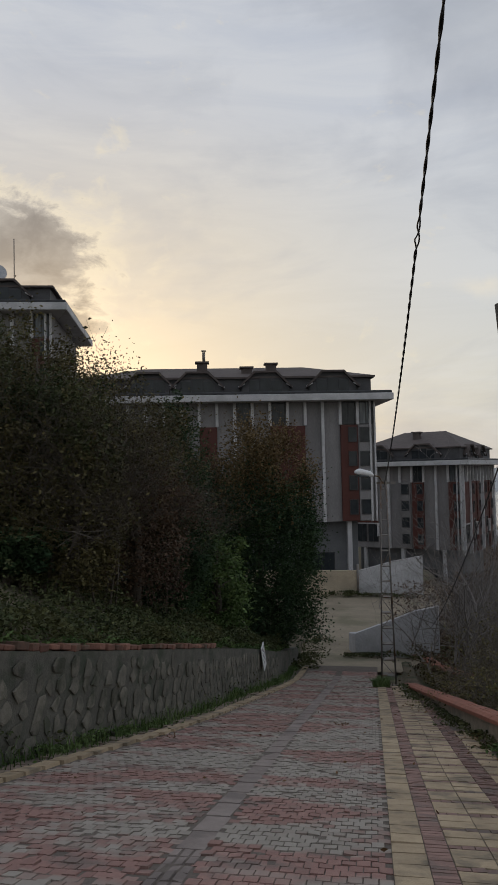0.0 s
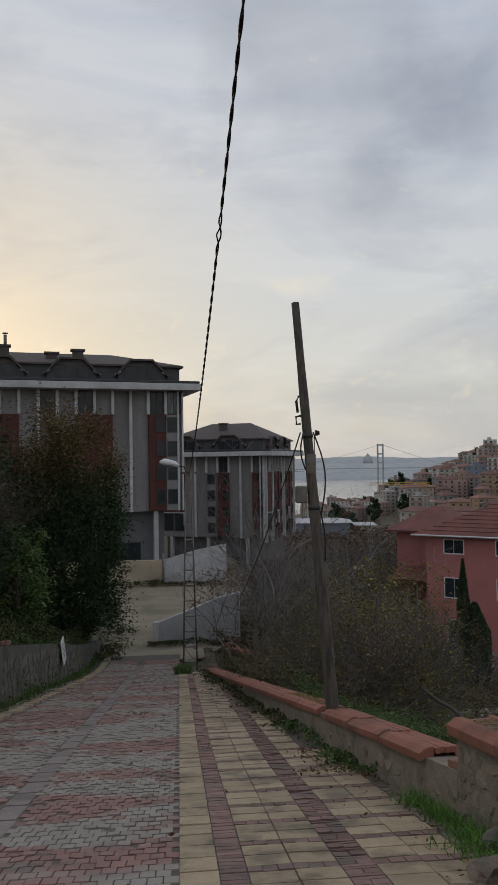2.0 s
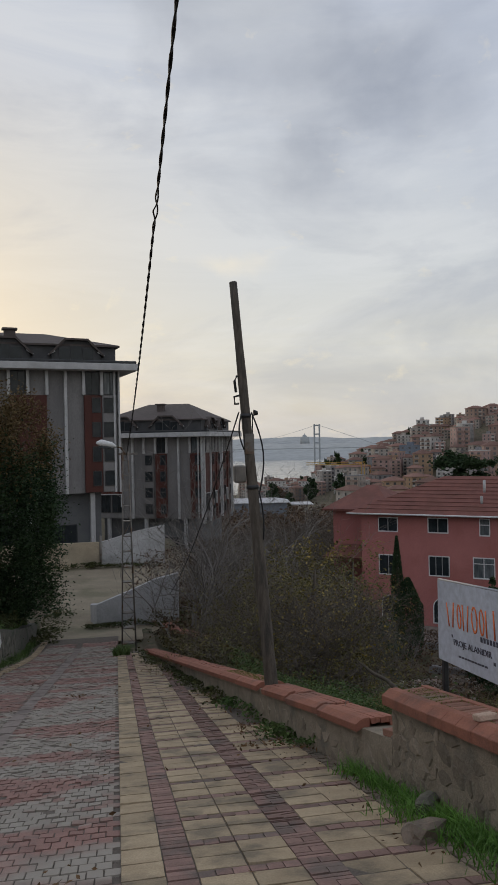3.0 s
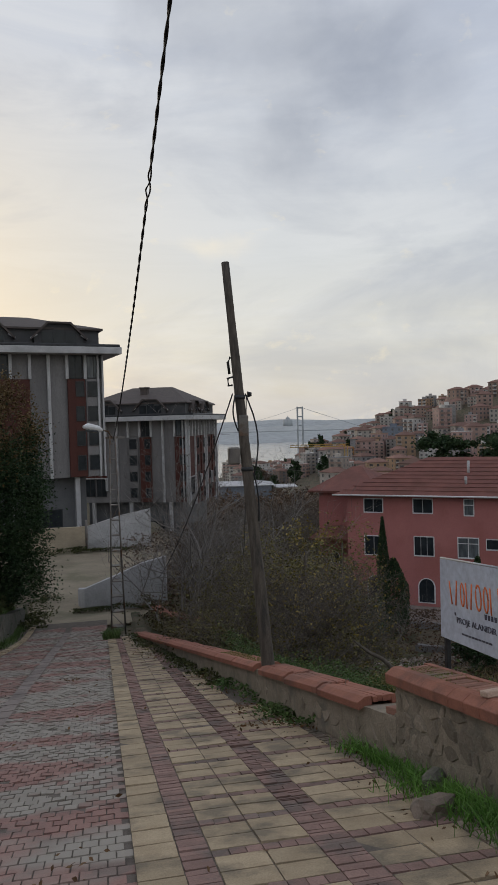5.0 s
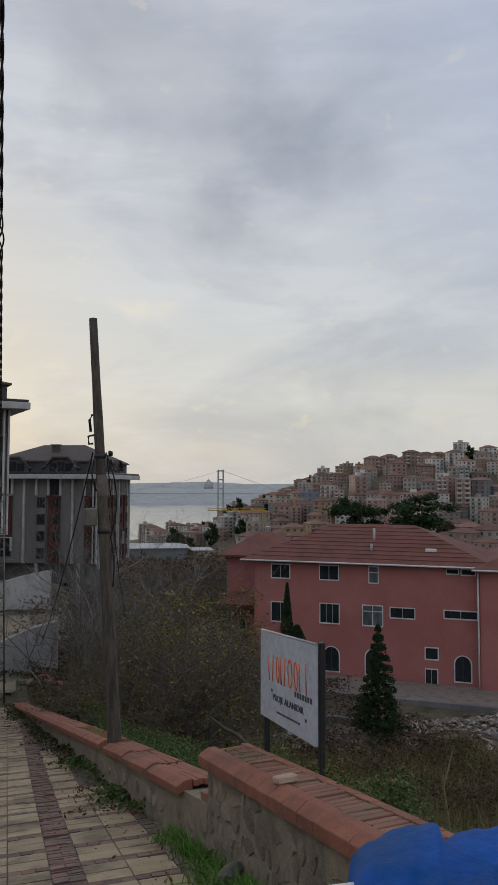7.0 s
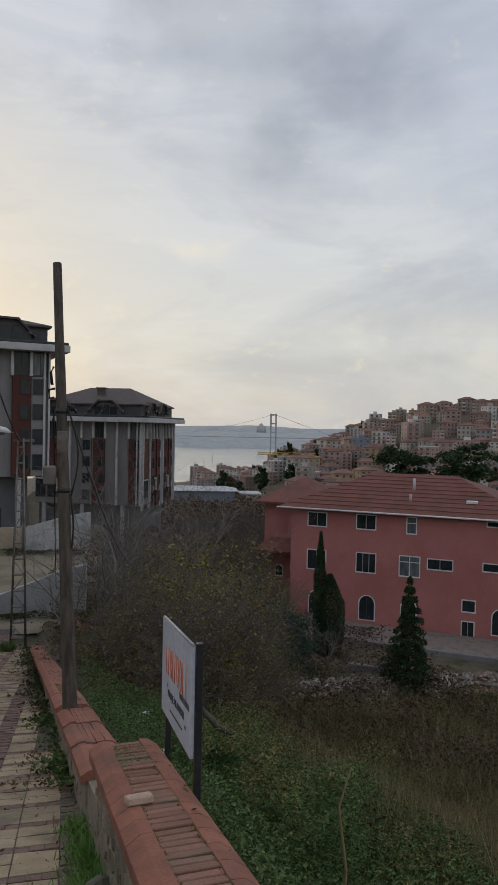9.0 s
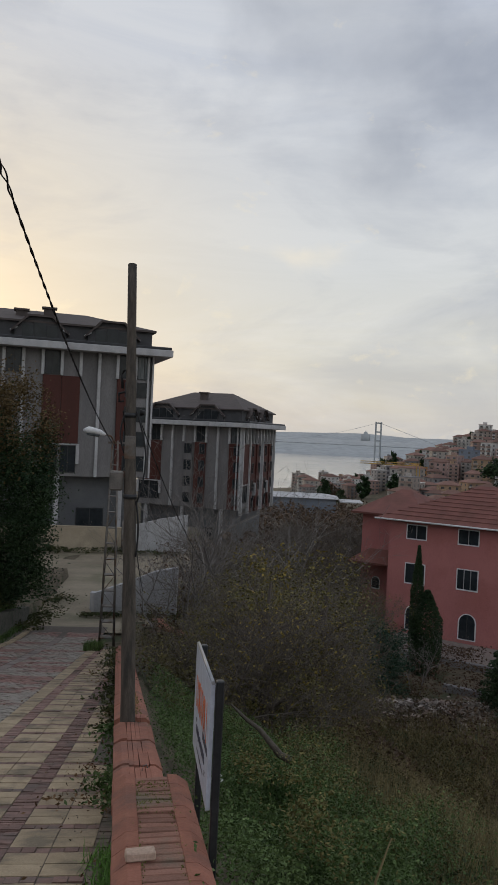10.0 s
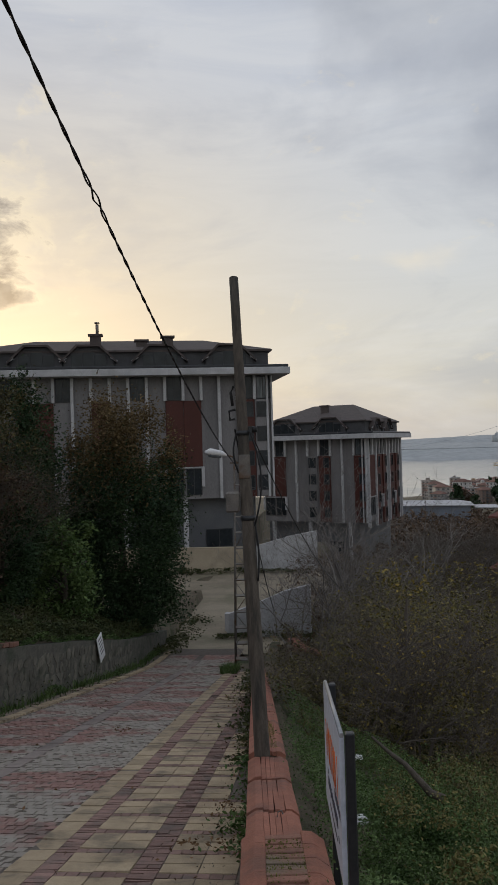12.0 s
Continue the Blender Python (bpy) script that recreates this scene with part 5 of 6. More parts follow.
for x, y, s, r in ((-8.0, 18.8, 1.12, 40), (-7.6, 21.0, 1.05, 130), (-9.6, 19.6, 1.25, 220), (-6.6, 21.3, 0.8, 300), (-7.9, 24.8, 1.05, 80), (-7.7, 15.4, 1.0, 170)):
    copy_thing(base, pose(x, y, float(land_z(x, y)), 0, 0, r) @ Matrix.Scale(s, 4)).scale = (s, s, s)


def ground_cover(name, region, n, size, height, material, seed, label, clump=0.35, lift=0.02, category="undergrowth", zf=None):
    """A low tangle of leaves over uneven ground; stuff nobody would count."""
    rng = np.random.default_rng(seed)
    pts = region(n, rng)
    seats = region(max(8, n // 90), rng)
    heap = rng.uniform(0, 1, n) < 0.6
    pts[heap] = (seats[rng.integers(0, len(seats), n)] + rng.normal(0, clump * 0.45, (n, 2)))[heap]
    h = np.array([max(0.05, 0.55 + 0.75 * noise.noise((x / clump * 0.3, y / clump * 0.3, seed))) for x, y in pts])
    z = (zf or land_z)(pts[:, 0], pts[:, 1]) + lift + height * h * rng.uniform(0.15, 1, len(pts)) ** 0.6
    return tagged(part(name, leaf_mesh(name, np.column_stack([pts, z]), size, material, rng), None), label, category, kind="stuff")


def blades(name, pts, zs, hmin, hmax, width, material, seed, label, lean=0.35, category="grass"):
    """Single grass blades or dry stems, each a bent sliver."""
    rng = np.random.default_rng(seed)
    n = len(pts)
    b = np.column_stack([pts, zs])
    h = rng.uniform(hmin, hmax, n)
    a = rng.uniform(0, 6.283, n)
    ln = rng.normal(0, lean, (n, 2)) * h[:, None]
    w = np.column_stack([np.cos(a), np.sin(a), np.zeros(n)]) * width
    mid = b + np.column_stack([ln * 0.35, h * 0.6])
    tip = b + np.column_stack([ln, h])
    V = np.stack([b - w, b + w, mid + w * 0.7, mid - w * 0.7, tip], 1).reshape(-1, 3)
    k = np.arange(n)[:, None] * 5
    F = [tuple(q) for q in (k + np.array([0, 1, 2, 3])).tolist()] + [tuple(q) for q in (k + np.array([3, 2, 4])).tolist()]
    return tagged(part(name, mesh(name, V, F, material), None), label, category, kind="stuff")


def box_region(x0, x1, y0, y1):
    return lambda n, rng: np.column_stack([rng.uniform(x0, x1, n), rng.uniform(y0, y1, n)])


def bank_region(n, rng):
    y_ = rng.uniform(7, 33, n)
    return np.column_stack([left_x(y_) - 0.2 - rng.exponential(1.6, n), y_])


def hollow_region(d0, d1, y0, y1):
    def f(n, rng):
        y_ = rng.uniform(y0, y1, n)
        return np.column_stack([wall_x(y_) + rng.uniform(d0, d1, n), y_])
    return f


ground_cover("bank_weeds", bank_region, 40000, 0.045, 0.75, "leaf_mid", 51, "dull green weeds over the wooded bank")
ground_cover("bank_ivy", lambda n, r: np.column_stack([left_x(yy := r.uniform(9, 32, n)) + 0.05 - r.exponential(0.5, n), yy]), 22000, 0.035, 0.4, "ivy_green", 52, "ivy spilling over the top of the stone wall")
ground_cover("bramble", hollow_region(0.65, 4.2, 3.4, 15), 120000, 0.017, 1.0, "ivy_green", 53, "tangled green brambles below the garden wall", 0.5)
ground_cover("bramble", hollow_region(3.5, 9, 5, 24), 46000, 0.034, 1.3, "leaf_mid", 54, "dull green and brown brambles down the slope", 0.7)
ground_cover("bramble", hollow_region(0.8, 16, 14, 40), 50000, 0.055, 1.3, "leaf_olive", 55, "faded scrub filling the hollow", 0.9)
ground_cover("bramble", hollow_region(1, 22, 26, 62), 30000, 0.09, 1.7, "leaf_russet", 56, "reddish brown winter scrub across the hollow", 1.2)
rg = np.random.default_rng(61)
p = hollow_region(3.6, 10.5, 2.8, 14)(11000, rg)
blades("dry_stems", p, land_z(p[:, 0], p[:, 1]), 0.7, 1.8, 0.006, "dry_grass", 62, "tall dry brown stems on the slope", 0.16)
p = hollow_region(3.6, 15, 4, 30)(24000, rg)
blades("dry_grass", p, land_z(p[:, 0], p[:, 1]), 0.4, 1.1, 0.010, "dry_grass", 63, "straw-coloured dry grass on the slope", 0.4)
p = hollow_region(2.6, 12, 4, 24)(17000, rg)
blades("green_grass", p, land_z(p[:, 0], p[:, 1]), 0.35, 0.8, 0.008, "leaf_mid", 64, "rank green grass among the brambles", 0.35)
p = hollow_region(6.5, 24, 12, 36)(30000, rg)
blades("dry_grass", p, land_z(p[:, 0], p[:, 1]), 0.35, 1.1, 0.013, "dry_grass", 65, "faded dry grass across the hollow", 0.4)
ground_cover("hollow_weeds", hollow_region(6.5, 24, 14, 35), 52000, 0.05, 0.8, "leaf_mid", 66, "dull green weeds across the hollow", 0.8)

for i, (x, y, up, r) in enumerate(((4.0, 6.6, 1.15, 0.75), (4.9, 8.6, 1.35, 1.05), (3.7, 8.8, 0.95, 0.7), (5.7, 7.2, 1.2, 0.9), (4.4, 11.2, 1.3, 1.0), (6.2, 10.2, 1.3, 1.1), (5.2, 5.4, 1.0, 0.8))):
    leafy_tree("bramble_bush", x, y, float(land_z(x, y)) + up, r, up * 0.62, "ivy_green", 70 + i, "rounded green bramble bush below the garden wall", 15000, 0.019, 90, 0.0, "leaf_faded", 0.12, low=0.02, category="bush", trunk=False)

# bare trees and bushes in the hollow
kinds = []
for i, (h, st, sp, leaf, n, label, wood) in enumerate((
        (5.6, 4, 0.38, "leaf_yellow", 1500, "bare spreading tree with a few yellow leaves", "twig"),
        (6.2, 3, 0.30, "leaf_faded", 3600, "thin bare tree with last olive leaves", "twig"),
        (5.0, 6, 0.45, "leaf_olive", 1600, "many-stemmed brown bush, nearly leafless", "twig"),
        (4.6, 5, 0.5, "leaf_faded", 5200, "rounded bush with faded olive leaves", "twig"))):
    kinds.append(bare_tree("tree" if i < 2 else "bush", 100 + i, h, st, sp, label, "tree" if i < 2 else "bush", leaf, n, 0.042, wood, levels=4, kids=4, thick=0.055))
SPOTS = [(0, 4.9, 16.6, 0.86, 20), (0, 6.4, 21.5, 1.02, 140), (1, 3.9, 21.0, 0.80, 60), (1, 6.6, 25.0, 1.0, 200), (3, 4.0, 18.4, 0.78, 250),
         (2, 7.4, 29.5, 1.1, 90), (1, 5.9, 29.5, 1.05, 320), (3, 6.9, 27.0, 0.9, 45), (1, 8.6, 34.4, 1.1, 260), (2, 7.4, 33.0, 1.15, 300),
         (3, 8.2, 31.4, 0.95, 15), (2, 5.0, 36.0, 0.95, 190), (1, 9.0, 37.0, 1.1, 75), (2, 10.4, 41.5, 1.1, 130), (3, 9.6, 39.0, 0.9, 210), (2, 6.4, 41.0, 1.05, 340),
         (2, 10.2, 44.0, 1.15, 30), (1, 13.6, 43.0, 1.1, 160), (2, 7.6, 48.0, 1.1, 285), (3, 11.5, 50.0, 1.2, 55), (2, 14.0, 55.0, 1.3, 110), (2, 9.0, 56.0, 1.2, 230),
         (2, 17.0, 62.0, 1.4, 10), (2, 12.0, 64.0, 1.35, 75), (2, 20.0, 72.0, 1.5, 140), (2, 15.0, 75.0, 1.5, 205), (2, 24.0, 84.0, 1.6, 270), (2, 18.5, 88.0, 1.6, 335),
         (3, 5.6, 19.4, 0.8, 95), (3, 3.3, 25.2, 0.65, 330), (2, 6.2, 23.4, 0.8, 12), (2, 5.2, 26.4, 0.9, 10)]
for j, (k, x, y, s, r) in enumerate(SPOTS):
    z = float(land_z(x, y))
    first = all(SPOTS[q][0] != k for q in range(j))
    if first:
        kinds[k].matrix_basis = pose(x, y, z, 0, 0, r) @ Matrix.Scale(s, 4)
    else:
        copy_thing(kinds[k], pose(x, y, z, 0, 0, r)).scale = (s, s, s)
pale = bare_tree("tree", 140, 5.4, 3, 0.35, "leafless grey tree with pale bare branches", "tree", wood="twig_pale", levels=4, kids=3, thick=0.06)
pale.matrix_basis = pose(3.0, 30.6, float(land_z(3.0, 30.6)), 0, 0, 0) @ Matrix.Scale(1.5, 4)
for x, y, r, s in ((16.4, 40.4, 30, 0.75), (15.6, 41.4, 170, 0.7), (3.6, 33.4, 120, 1.6), (5.4, 34.0, 250, 1.75), (2.6, 29.0, 60, 1.05), (7.4, 37.0, 10, 1.7), (4.4, 31.6, 200, 1.4)):
    copy_thing(pale, pose(x, y, float(land_z(x, y)), 0, 0, r)).scale = (s, s, s)

for i, (x, y, zt, r) in enumerate(((4.7, 17.4, -1.0, 1.4), (6.8, 20.8, -1.2, 1.7), (5.6, 24.0, -1.8, 1.6))):
    leafy_tree("shrub", x, y, zt, r, (zt - float(land_z(x, y))) * 0.45, "leaf_faded", 90 + i, "loose shrub with thinning yellow-olive leaves in the hollow", 3200, 0.045, 110, 0.0, "leaf_yellow", 0.06, category="shrub")

# a fallen dark branch beside the sign
tagged(part("fallen_branch", tube([(3.35, 9.8, -1.55), (3.55, 9.75, -1.72), (3.7, 9.6, -1.78), (3.95, 9.5, -2.05), (4.1, 9.5, -2.12)], [0.012, 0.025, 0.03, 0.045, 0.05], 7), "bark"), "dark fallen branch lying in the brambles", "branch")


def conifer(x, y, z_top, r, seed, label, leaf="leaf_dark", n=9000, size=0.16, layers=0):
    rng = np.random.default_rng(seed)
    zg = float(land_z(x, y))
    h = z_top - zg
    ob = thing("conifer", Matrix.Translation((x, y, zg)), label, "conifer")
    part("trunk", tube([(0, 0, -0.4), (0, 0, h * 0.95)], [0.16, 0.02], 7), "bark", ob)
    u = rng.uniform(0.02, 1, n) ** 0.75
    if layers:
        step = np.round(u * layers) / layers
        u = step + rng.normal(0, 0.16 / layers, n)
        a = rng.integers(0, 9, n) * 0.698 + step * 13 + rng.normal(0, 0.16, n)
    else:
        a = rng.uniform(0, 6.283, n)
    rad = r * np.clip(u, 0, 1.02) * rng.uniform(0.15, 1, n) ** 0.55 * (1 + 0.25 * np.sin(a * 3 + u * 9))
    if not layers:
        rad = r * np.minimum(1, 2.6 * u) * (1 - 0.5 * np.maximum(u - 0.75, 0) * 2) * rng.uniform(0.3, 1, n) ** 0.5
    z = h * (1 - u) - rad * 0.18 * bool(layers)
    c = np.column_stack([np.cos(a) * rad, np.sin(a) * rad, np.maximum(z, 0.1)])
    tagged(part("foliage", leaf_mesh("foliage", c, size, leaf, rng, 0.4), None, ob), kind="stuff")
    return ob


conifer(20.1, 36.8, -5.8, 1.65, 201, "dark green spruce standing before the pink house", n=17000, size=0.075, layers=13)
conifer(17.6, 44.5, -4.3, 0.42, 202, "slender dark cypress against the pink house", n=12000, size=0.06)
conifer(18.1, 44.0, -7.1, 1.0, 203, "short dark cypress beside the taller one", n=14000, size=0.07)
leafy_tree("shrub", 13.9, 39.6, -8.4, 1.7, 2.3, "leaf_blue", 204, "blue-green rounded shrub by the rubble", 14000, 0.07, 130, category="shrub")
for i, (x, y, zt, r) in enumerate(((48, 95, -0.4, 3.8), (56, 92, 0.4, 5.0))):
    leafy_tree("pine", x, y, zt, r, 2.6, "leaf_dark", 210 + i, "broad flat-topped dark pine behind the red roof", 5000, 0.26, 26, category="pine")


# ---- sign ----
S_A, S_B = Vector((2.765, 5.80, 0.0)), Vector((2.815, 4.76, 0.0))
run = S_B - S_A
sign = thing("sign_board", Matrix.Translation((S_A.x, S_A.y, 0)) @ Matrix.Rotation(math.atan2(run.y, run.x), 4, "Z"), "pale blue project board on dark posts, with orange and black print", "sign")
SW = run.length
z_tl, z_tr, z_bl, z_br = 0.39, 0.48, -0.29, -0.215
bm = prism([(0, z_bl), (SW, z_br), (SW, z_tr), (0, z_tl)], -0.012, 0.012)
sheet = part("sheet", bm, "sign_sheet", sign)
part("rim", tube([(0, 0, z_tl + 0.005), (SW, 0, z_tr + 0.005)], 0.012, 6), "grey_metal", sign)
for x, top in ((0.02, z_tl), (SW - 0.0, z_tr + 0.02)):
    part("post", boxes([(x - 0.022, x + 0.022, 0.016, 0.06, -2.6, top)], 0.006), "dark_metal", sign)
tilt = math.atan2(z_tr - z_tl, SW)


def on_sheet(ob):
    ob.matrix_local = Matrix.Translation((0, 0, z_tl - 0.0)) @ Matrix.Rotation(-tilt, 4, "Y")
    return ob


# the firm's mark, as plain orange strokes
x = 0.12
for w, h, kind in ((0.07, 0.15, "s"), (0.085, 0.16, "a"), (0.08, 0.16, "o"), (0.03, 0.16, "i"), (0.08, 0.16, "a"), (0.10, 0.17, "o"), (0.085, 0.165, "o"), (0.065, 0.16, "i"), (0.085, 0.17, "u")):
    z0, h = -0.37, h * 1.3
    st = 0.0115
    if kind == "o":
        loop = [(x + w / 2 + (w / 2 - st) * math.cos(a), -0.016, z0 + h / 2 + (h / 2 - st) * math.sin(a)) for a in (2 * math.pi * k / 14 for k in range(15))]
    elif kind == "a":
        loop = [(x + w * 0.3, -0.016, z0), (x + w * 0.7, -0.016, z0 + h)]
    elif kind == "u":
        loop = [(x + w * 0.5, -0.016, z0), (x + w * 0.5, -0.016, z0 + h)]
    elif kind == "s":
        loop = [(x + w * 0.3, -0.016, z0 + h), (x + w * 0.7, -0.016, z0)]
    else:
        loop = [(x + 0.01, -0.016, z0), (x + 0.01, -0.016, z0 + h)]
    bm = tube(loop, st, 5)
    for v in bm.verts:
        v.co.y = -0.0135 + (v.co.y + 0.016) * 0.12
    on_sheet(part("mark", bm, "sign_orange", sheet))
    x += w + 0.014
on_sheet(part("mark_bar", boxes([(0.66 + 0.045 * k, 0.69 + 0.045 * k, -0.0145, -0.0125, -0.415, -0.375) for k in range(7)]), "sign_ink", sheet))
t = on_sheet(writing("lettering", "PROJE ALANIDIR", 0.52, -0.49, 0.07, "sign_ink", sheet, 0.58))
on_sheet(part("small_print", boxes([(0.3 + 0.05 * k, 0.34 + 0.05 * k, -0.0145, -0.0125, -0.60, -0.585) for k in range(9)]), "sign_ink", sheet))
on_sheet(part("quote_mark", boxes([(0.2, 0.225, -0.0145, -0.0125, -0.455, -0.43), (0.83, 0.86, -0.0145, -0.0125, -0.56, -0.535)]), "sign_ink", sheet))

# ---- a cart under a blue tarpaulin, parked against the wall ----
C_A, C_B = Vector((1.645, 1.786)), Vector((2.47, 1.334))
ax = (C_B - C_A)
cov = thing("covered_cart", Matrix.Translation((C_A.x, C_A.y, float(road_z(1.80)) + 0.03)) @ Matrix.Rotation(math.atan2(ax.y, ax.x), 4, "Z"), "cart wrapped in a creased bright blue tarpaulin beside the wall", "cart")
L = ax.length
slope_up = (float(road_z(C_B.y)) - float(road_z(C_A.y))) / L
prof_u = [0, 0.04, 0.12, 0.26, 0.265, 0.40, 0.52, 0.60, 0.72, 0.85, 0.95, 1.0]
prof_h = [0.99, 1.03, 1.04, 1.06, 1.01, 1.01, 1.03, 1.03, 1.0, 1.0, 1.0, 0.95]
NU, NV = 60, 34
V, F = [], []
for i in range(NU + 1):
    u = i / NU
    top = float(np.interp(u, prof_u, prof_h))
    for j in range(NV + 1):
        v = j / NV * 2 - 1
        s = abs(v)
        half = 0.20 - 0.04 * math.cos(u * 9)
        zz = top - 0.03 * min(1, s / 0.4) ** 3 if s < 0.4 else (top - 0.03) * (1 - (s - 0.4) / 0.6)
        yy = math.copysign(half * min(1, s / 0.4) + 0.05 * max(0, s - 0.4) / 0.6, v)
        fold = 0.022 * math.sin(u * 34 + 3 * math.sin(v * 3 + u * 5)) * max(0, s - 0.2) + 0.016 * noise.noise((u * 9, v * 2.5, 1.3)) + 0.010 * noise.noise((u * 24, v * 8, 4))
        V.append((u * L, yy + fold * (1 if v > 0 else -1), float(zz) + slope_up * u * L + fold * 0.5 + 0.012 * noise.noise((u * 6, v * 6, 9))))
for i in range(NU):
    for j in range(NV):
        k = i * (NV + 1) + j
        F.append((k, k + NV + 1, k + NV + 2, k + 1))
ends = [[i * (NV + 1) + j for j in range(NV + 1)] for i in (0, NU)]
F += [tuple(ends[0]), tuple(ends[1][::-1])]
part("tarpaulin", mesh("tarpaulin", V, F, "tarp_blue", True), None, cov)
# the peak of the sheet pulled over the mirror and tied
hx = 0.53 * L
V, F = [], []
for i in range(15):
    q = i / 14
    r = float(np.interp(q, [0, 0.15, 0.35, 0.6, 0.8, 0.92, 1.0], [0.13, 0.085, 0.066, 0.058, 0.048, 0.032, 0.008]))
    for k in range(22):
        a = 2 * math.pi * k / 22
        rr = r * (1 + 0.10 * math.sin(a * 4 + q * 3) + 0.08 * noise.noise((math.cos(a) * 2, math.sin(a) * 2, q * 4)))
        V.append((hx + rr * 1.05 * math.cos(a), rr * 0.75 * math.sin(a), 0.99 + slope_up * hx + 0.22 * q))
for i in range(14):
    for k in range(22):
        F.append((i * 22 + k, i * 22 + (k + 1) % 22, (i + 1) * 22 + (k + 1) % 22, (i + 1) * 22 + k))
F.append(tuple(14 * 22 + k for k in range(22)))
part("tied_peak", mesh("tied_peak", V, F, "tarp_blue", True), None, cov)
part("eyelet", tube([(hx - 0.01, -0.045, 1.13 + slope_up * hx), (hx - 0.01, -0.056, 1.13 + slope_up * hx)], 0.008, 8), "grey_metal", cov)
part("frame_bar", tube([(0.14, 0.0, 0.97), (-0.09, -0.13, 0.985)], 0.024, 10), "white_paint", cov, "white painted metal bar end")
part("frame_bar", tube([(-0.03, -0.10, 0.96), (-0.03, -0.10, 0.0)], 0.02, 8), "worn_brick", cov)

# ---- loose things on and by the wall ----
ob = part("brick", boxes([(-0.075, 0.075, -0.042, 0.042, -0.022, 0.022)], 0.007), "pale_brick")
ob.matrix_world = pose(2.47, 4.46, up_top(4.46) + 0.118, -11, 0, 8)
tagged(ob, "loose pale broken brick lying on the wall cap", "brick")
ob = part("rock", stone_bm(0.17, 0.13, 0.09, 77, 0.5), "worn_brick")
ob.matrix_world = pose(1.98, 4.42, float(road_z(4.42)) + 0.07, -12, 0, 20)
tagged(ob, "reddish stone lying in the grass at the foot of the wall", "rock")
ob = part("rock", stone_bm(0.12, 0.1, 0.11, 78), "dark_stone")
ob.matrix_world = pose(2.26, 4.95, float(road_z(4.95)) + 0.08, -12, 0, 50)
tagged(ob, "dark stone half hidden in grass below the wall", "rock")
ob = part("notice", boxes([(-0.012, 0.012, -0.26, 0.26, -0.38, 0.38)], 0.004), "white_paint")
ob.matrix_world = pose(float(left_x(23.1)) + 0.03, 23.1, -4.2, 12, -5, 0)
tagged(ob, "small white notice board on the stone wall", "notice")
part("print", boxes([(0.013, 0.016, -0.18, 0.18, 0.26 - 0.11 * k, 0.30 - 0.11 * k) for k in range(5)]), "sign_ink", ob)
for x0, y0 in ((2.75, 9.0), (3.0, 13.6)):
    w = part("litter", stone_bm(0.11, 0.07, 0.04, int(x0 * 100), 0.5), "white_paint")
    w.matrix_world = pose(x0 + 0.4, y0, float(land_z(x0 + 0.4, y0)) + 0.45, 10, 5, 40)
    tagged(w, "crumpled white plastic caught in the brambles", "litter")
ob = part("hook", tube([(0, 0, 0), (0.01, 0, 0.05), (0.04, 0, 0.06), (0.05, 0, 0.03)], 0.006, 5), "galvanised")
ob.matrix_world = pose(float(wall_x(7.3)) + 0.2, 7.3, low_top(7.3) + 0.075)
tagged(ob, "small rusty iron hook set in the wall cap", "hook")
ob = part("dry_stalk", tube([(0, 0, 0), (0.03, 0, 0.5), (-0.02, 0.02, 0.9), (0.05, 0.0, 1.15)], [0.012, 0.01, 0.008, 0.004], 5), "dry_grass")
ob.matrix_world = pose(3.75, 4.6, float(land_z(3.75, 4.6)) + 0.2)
tagged(ob, "single pale dry stalk standing behind the wall", "stalk")

# grass, ivy and dead leaves at the foot of the walls
rg = np.random.default_rng(81)


def foot(n, y0, y1, w, rng):
    y_ = rng.uniform(y0, y1, n)
    return np.column_stack([wall_x(y_) - np.abs(rng.normal(0, w, n)), y_])


p = np.concatenate([foot(2600, 3.0, 5.2, 0.16, rg), foot(700, 5.2, 6.6, 0.10, rg), foot(900, 1.6, 3.2, 0.15, rg)])
blades("grass_tufts", p, road_z(p[:, 1]) + 0.02, 0.05, 0.16, 0.005, "grass_green", 82, "bright green grass at the foot of the wall", 0.7)
p = np.column_stack([rg.uniform(0.05, 0.6, 500) - 0.35, rg.uniform(24.6, 26.2, 500)])
blades("grass_tufts", p, road_z(p[:, 1]), 0.12, 0.38, 0.012, "ivy_green", 83, "grass tuft around the lamp post", 0.4)
yy = rg.uniform(8, 31, 1300)
p = np.column_stack([left_x(yy) + np.abs(rg.normal(0.03, 0.14, 1300)), yy])
blades("grass_tufts", p, road_z(p[:, 1]) + 0.02, 0.1, 0.34, 0.009, "ivy_green", 84, "weeds along the foot of the stone wall", 0.4)
ground_cover("wall_ivy", lambda n, r: foot(n, 7.6, 12.0, 0.08, r), 900, 0.032, 0.28, "ivy_green", 85, "dark creeping plants at the foot of the low wall", zf=lambda x_, y_: road_z(y_))
ground_cover("wall_ivy", lambda n, r: foot(n, 12, 25, 0.14, r), 1800, 0.04, 0.2, "leaf_mid", 86, "dusty weeds along the low wall", zf=lambda x_, y_: road_z(y_))
ground_cover("dead_leaves", lambda n, r: foot(n, 2.6, 14.0, 0.33, r), 420, 0.024, 0.04, "dead_leaf", 87, "brown dead leaves swept along the wall", zf=lambda x_, y_: road_z(y_), lift=0.035, category="leaves")
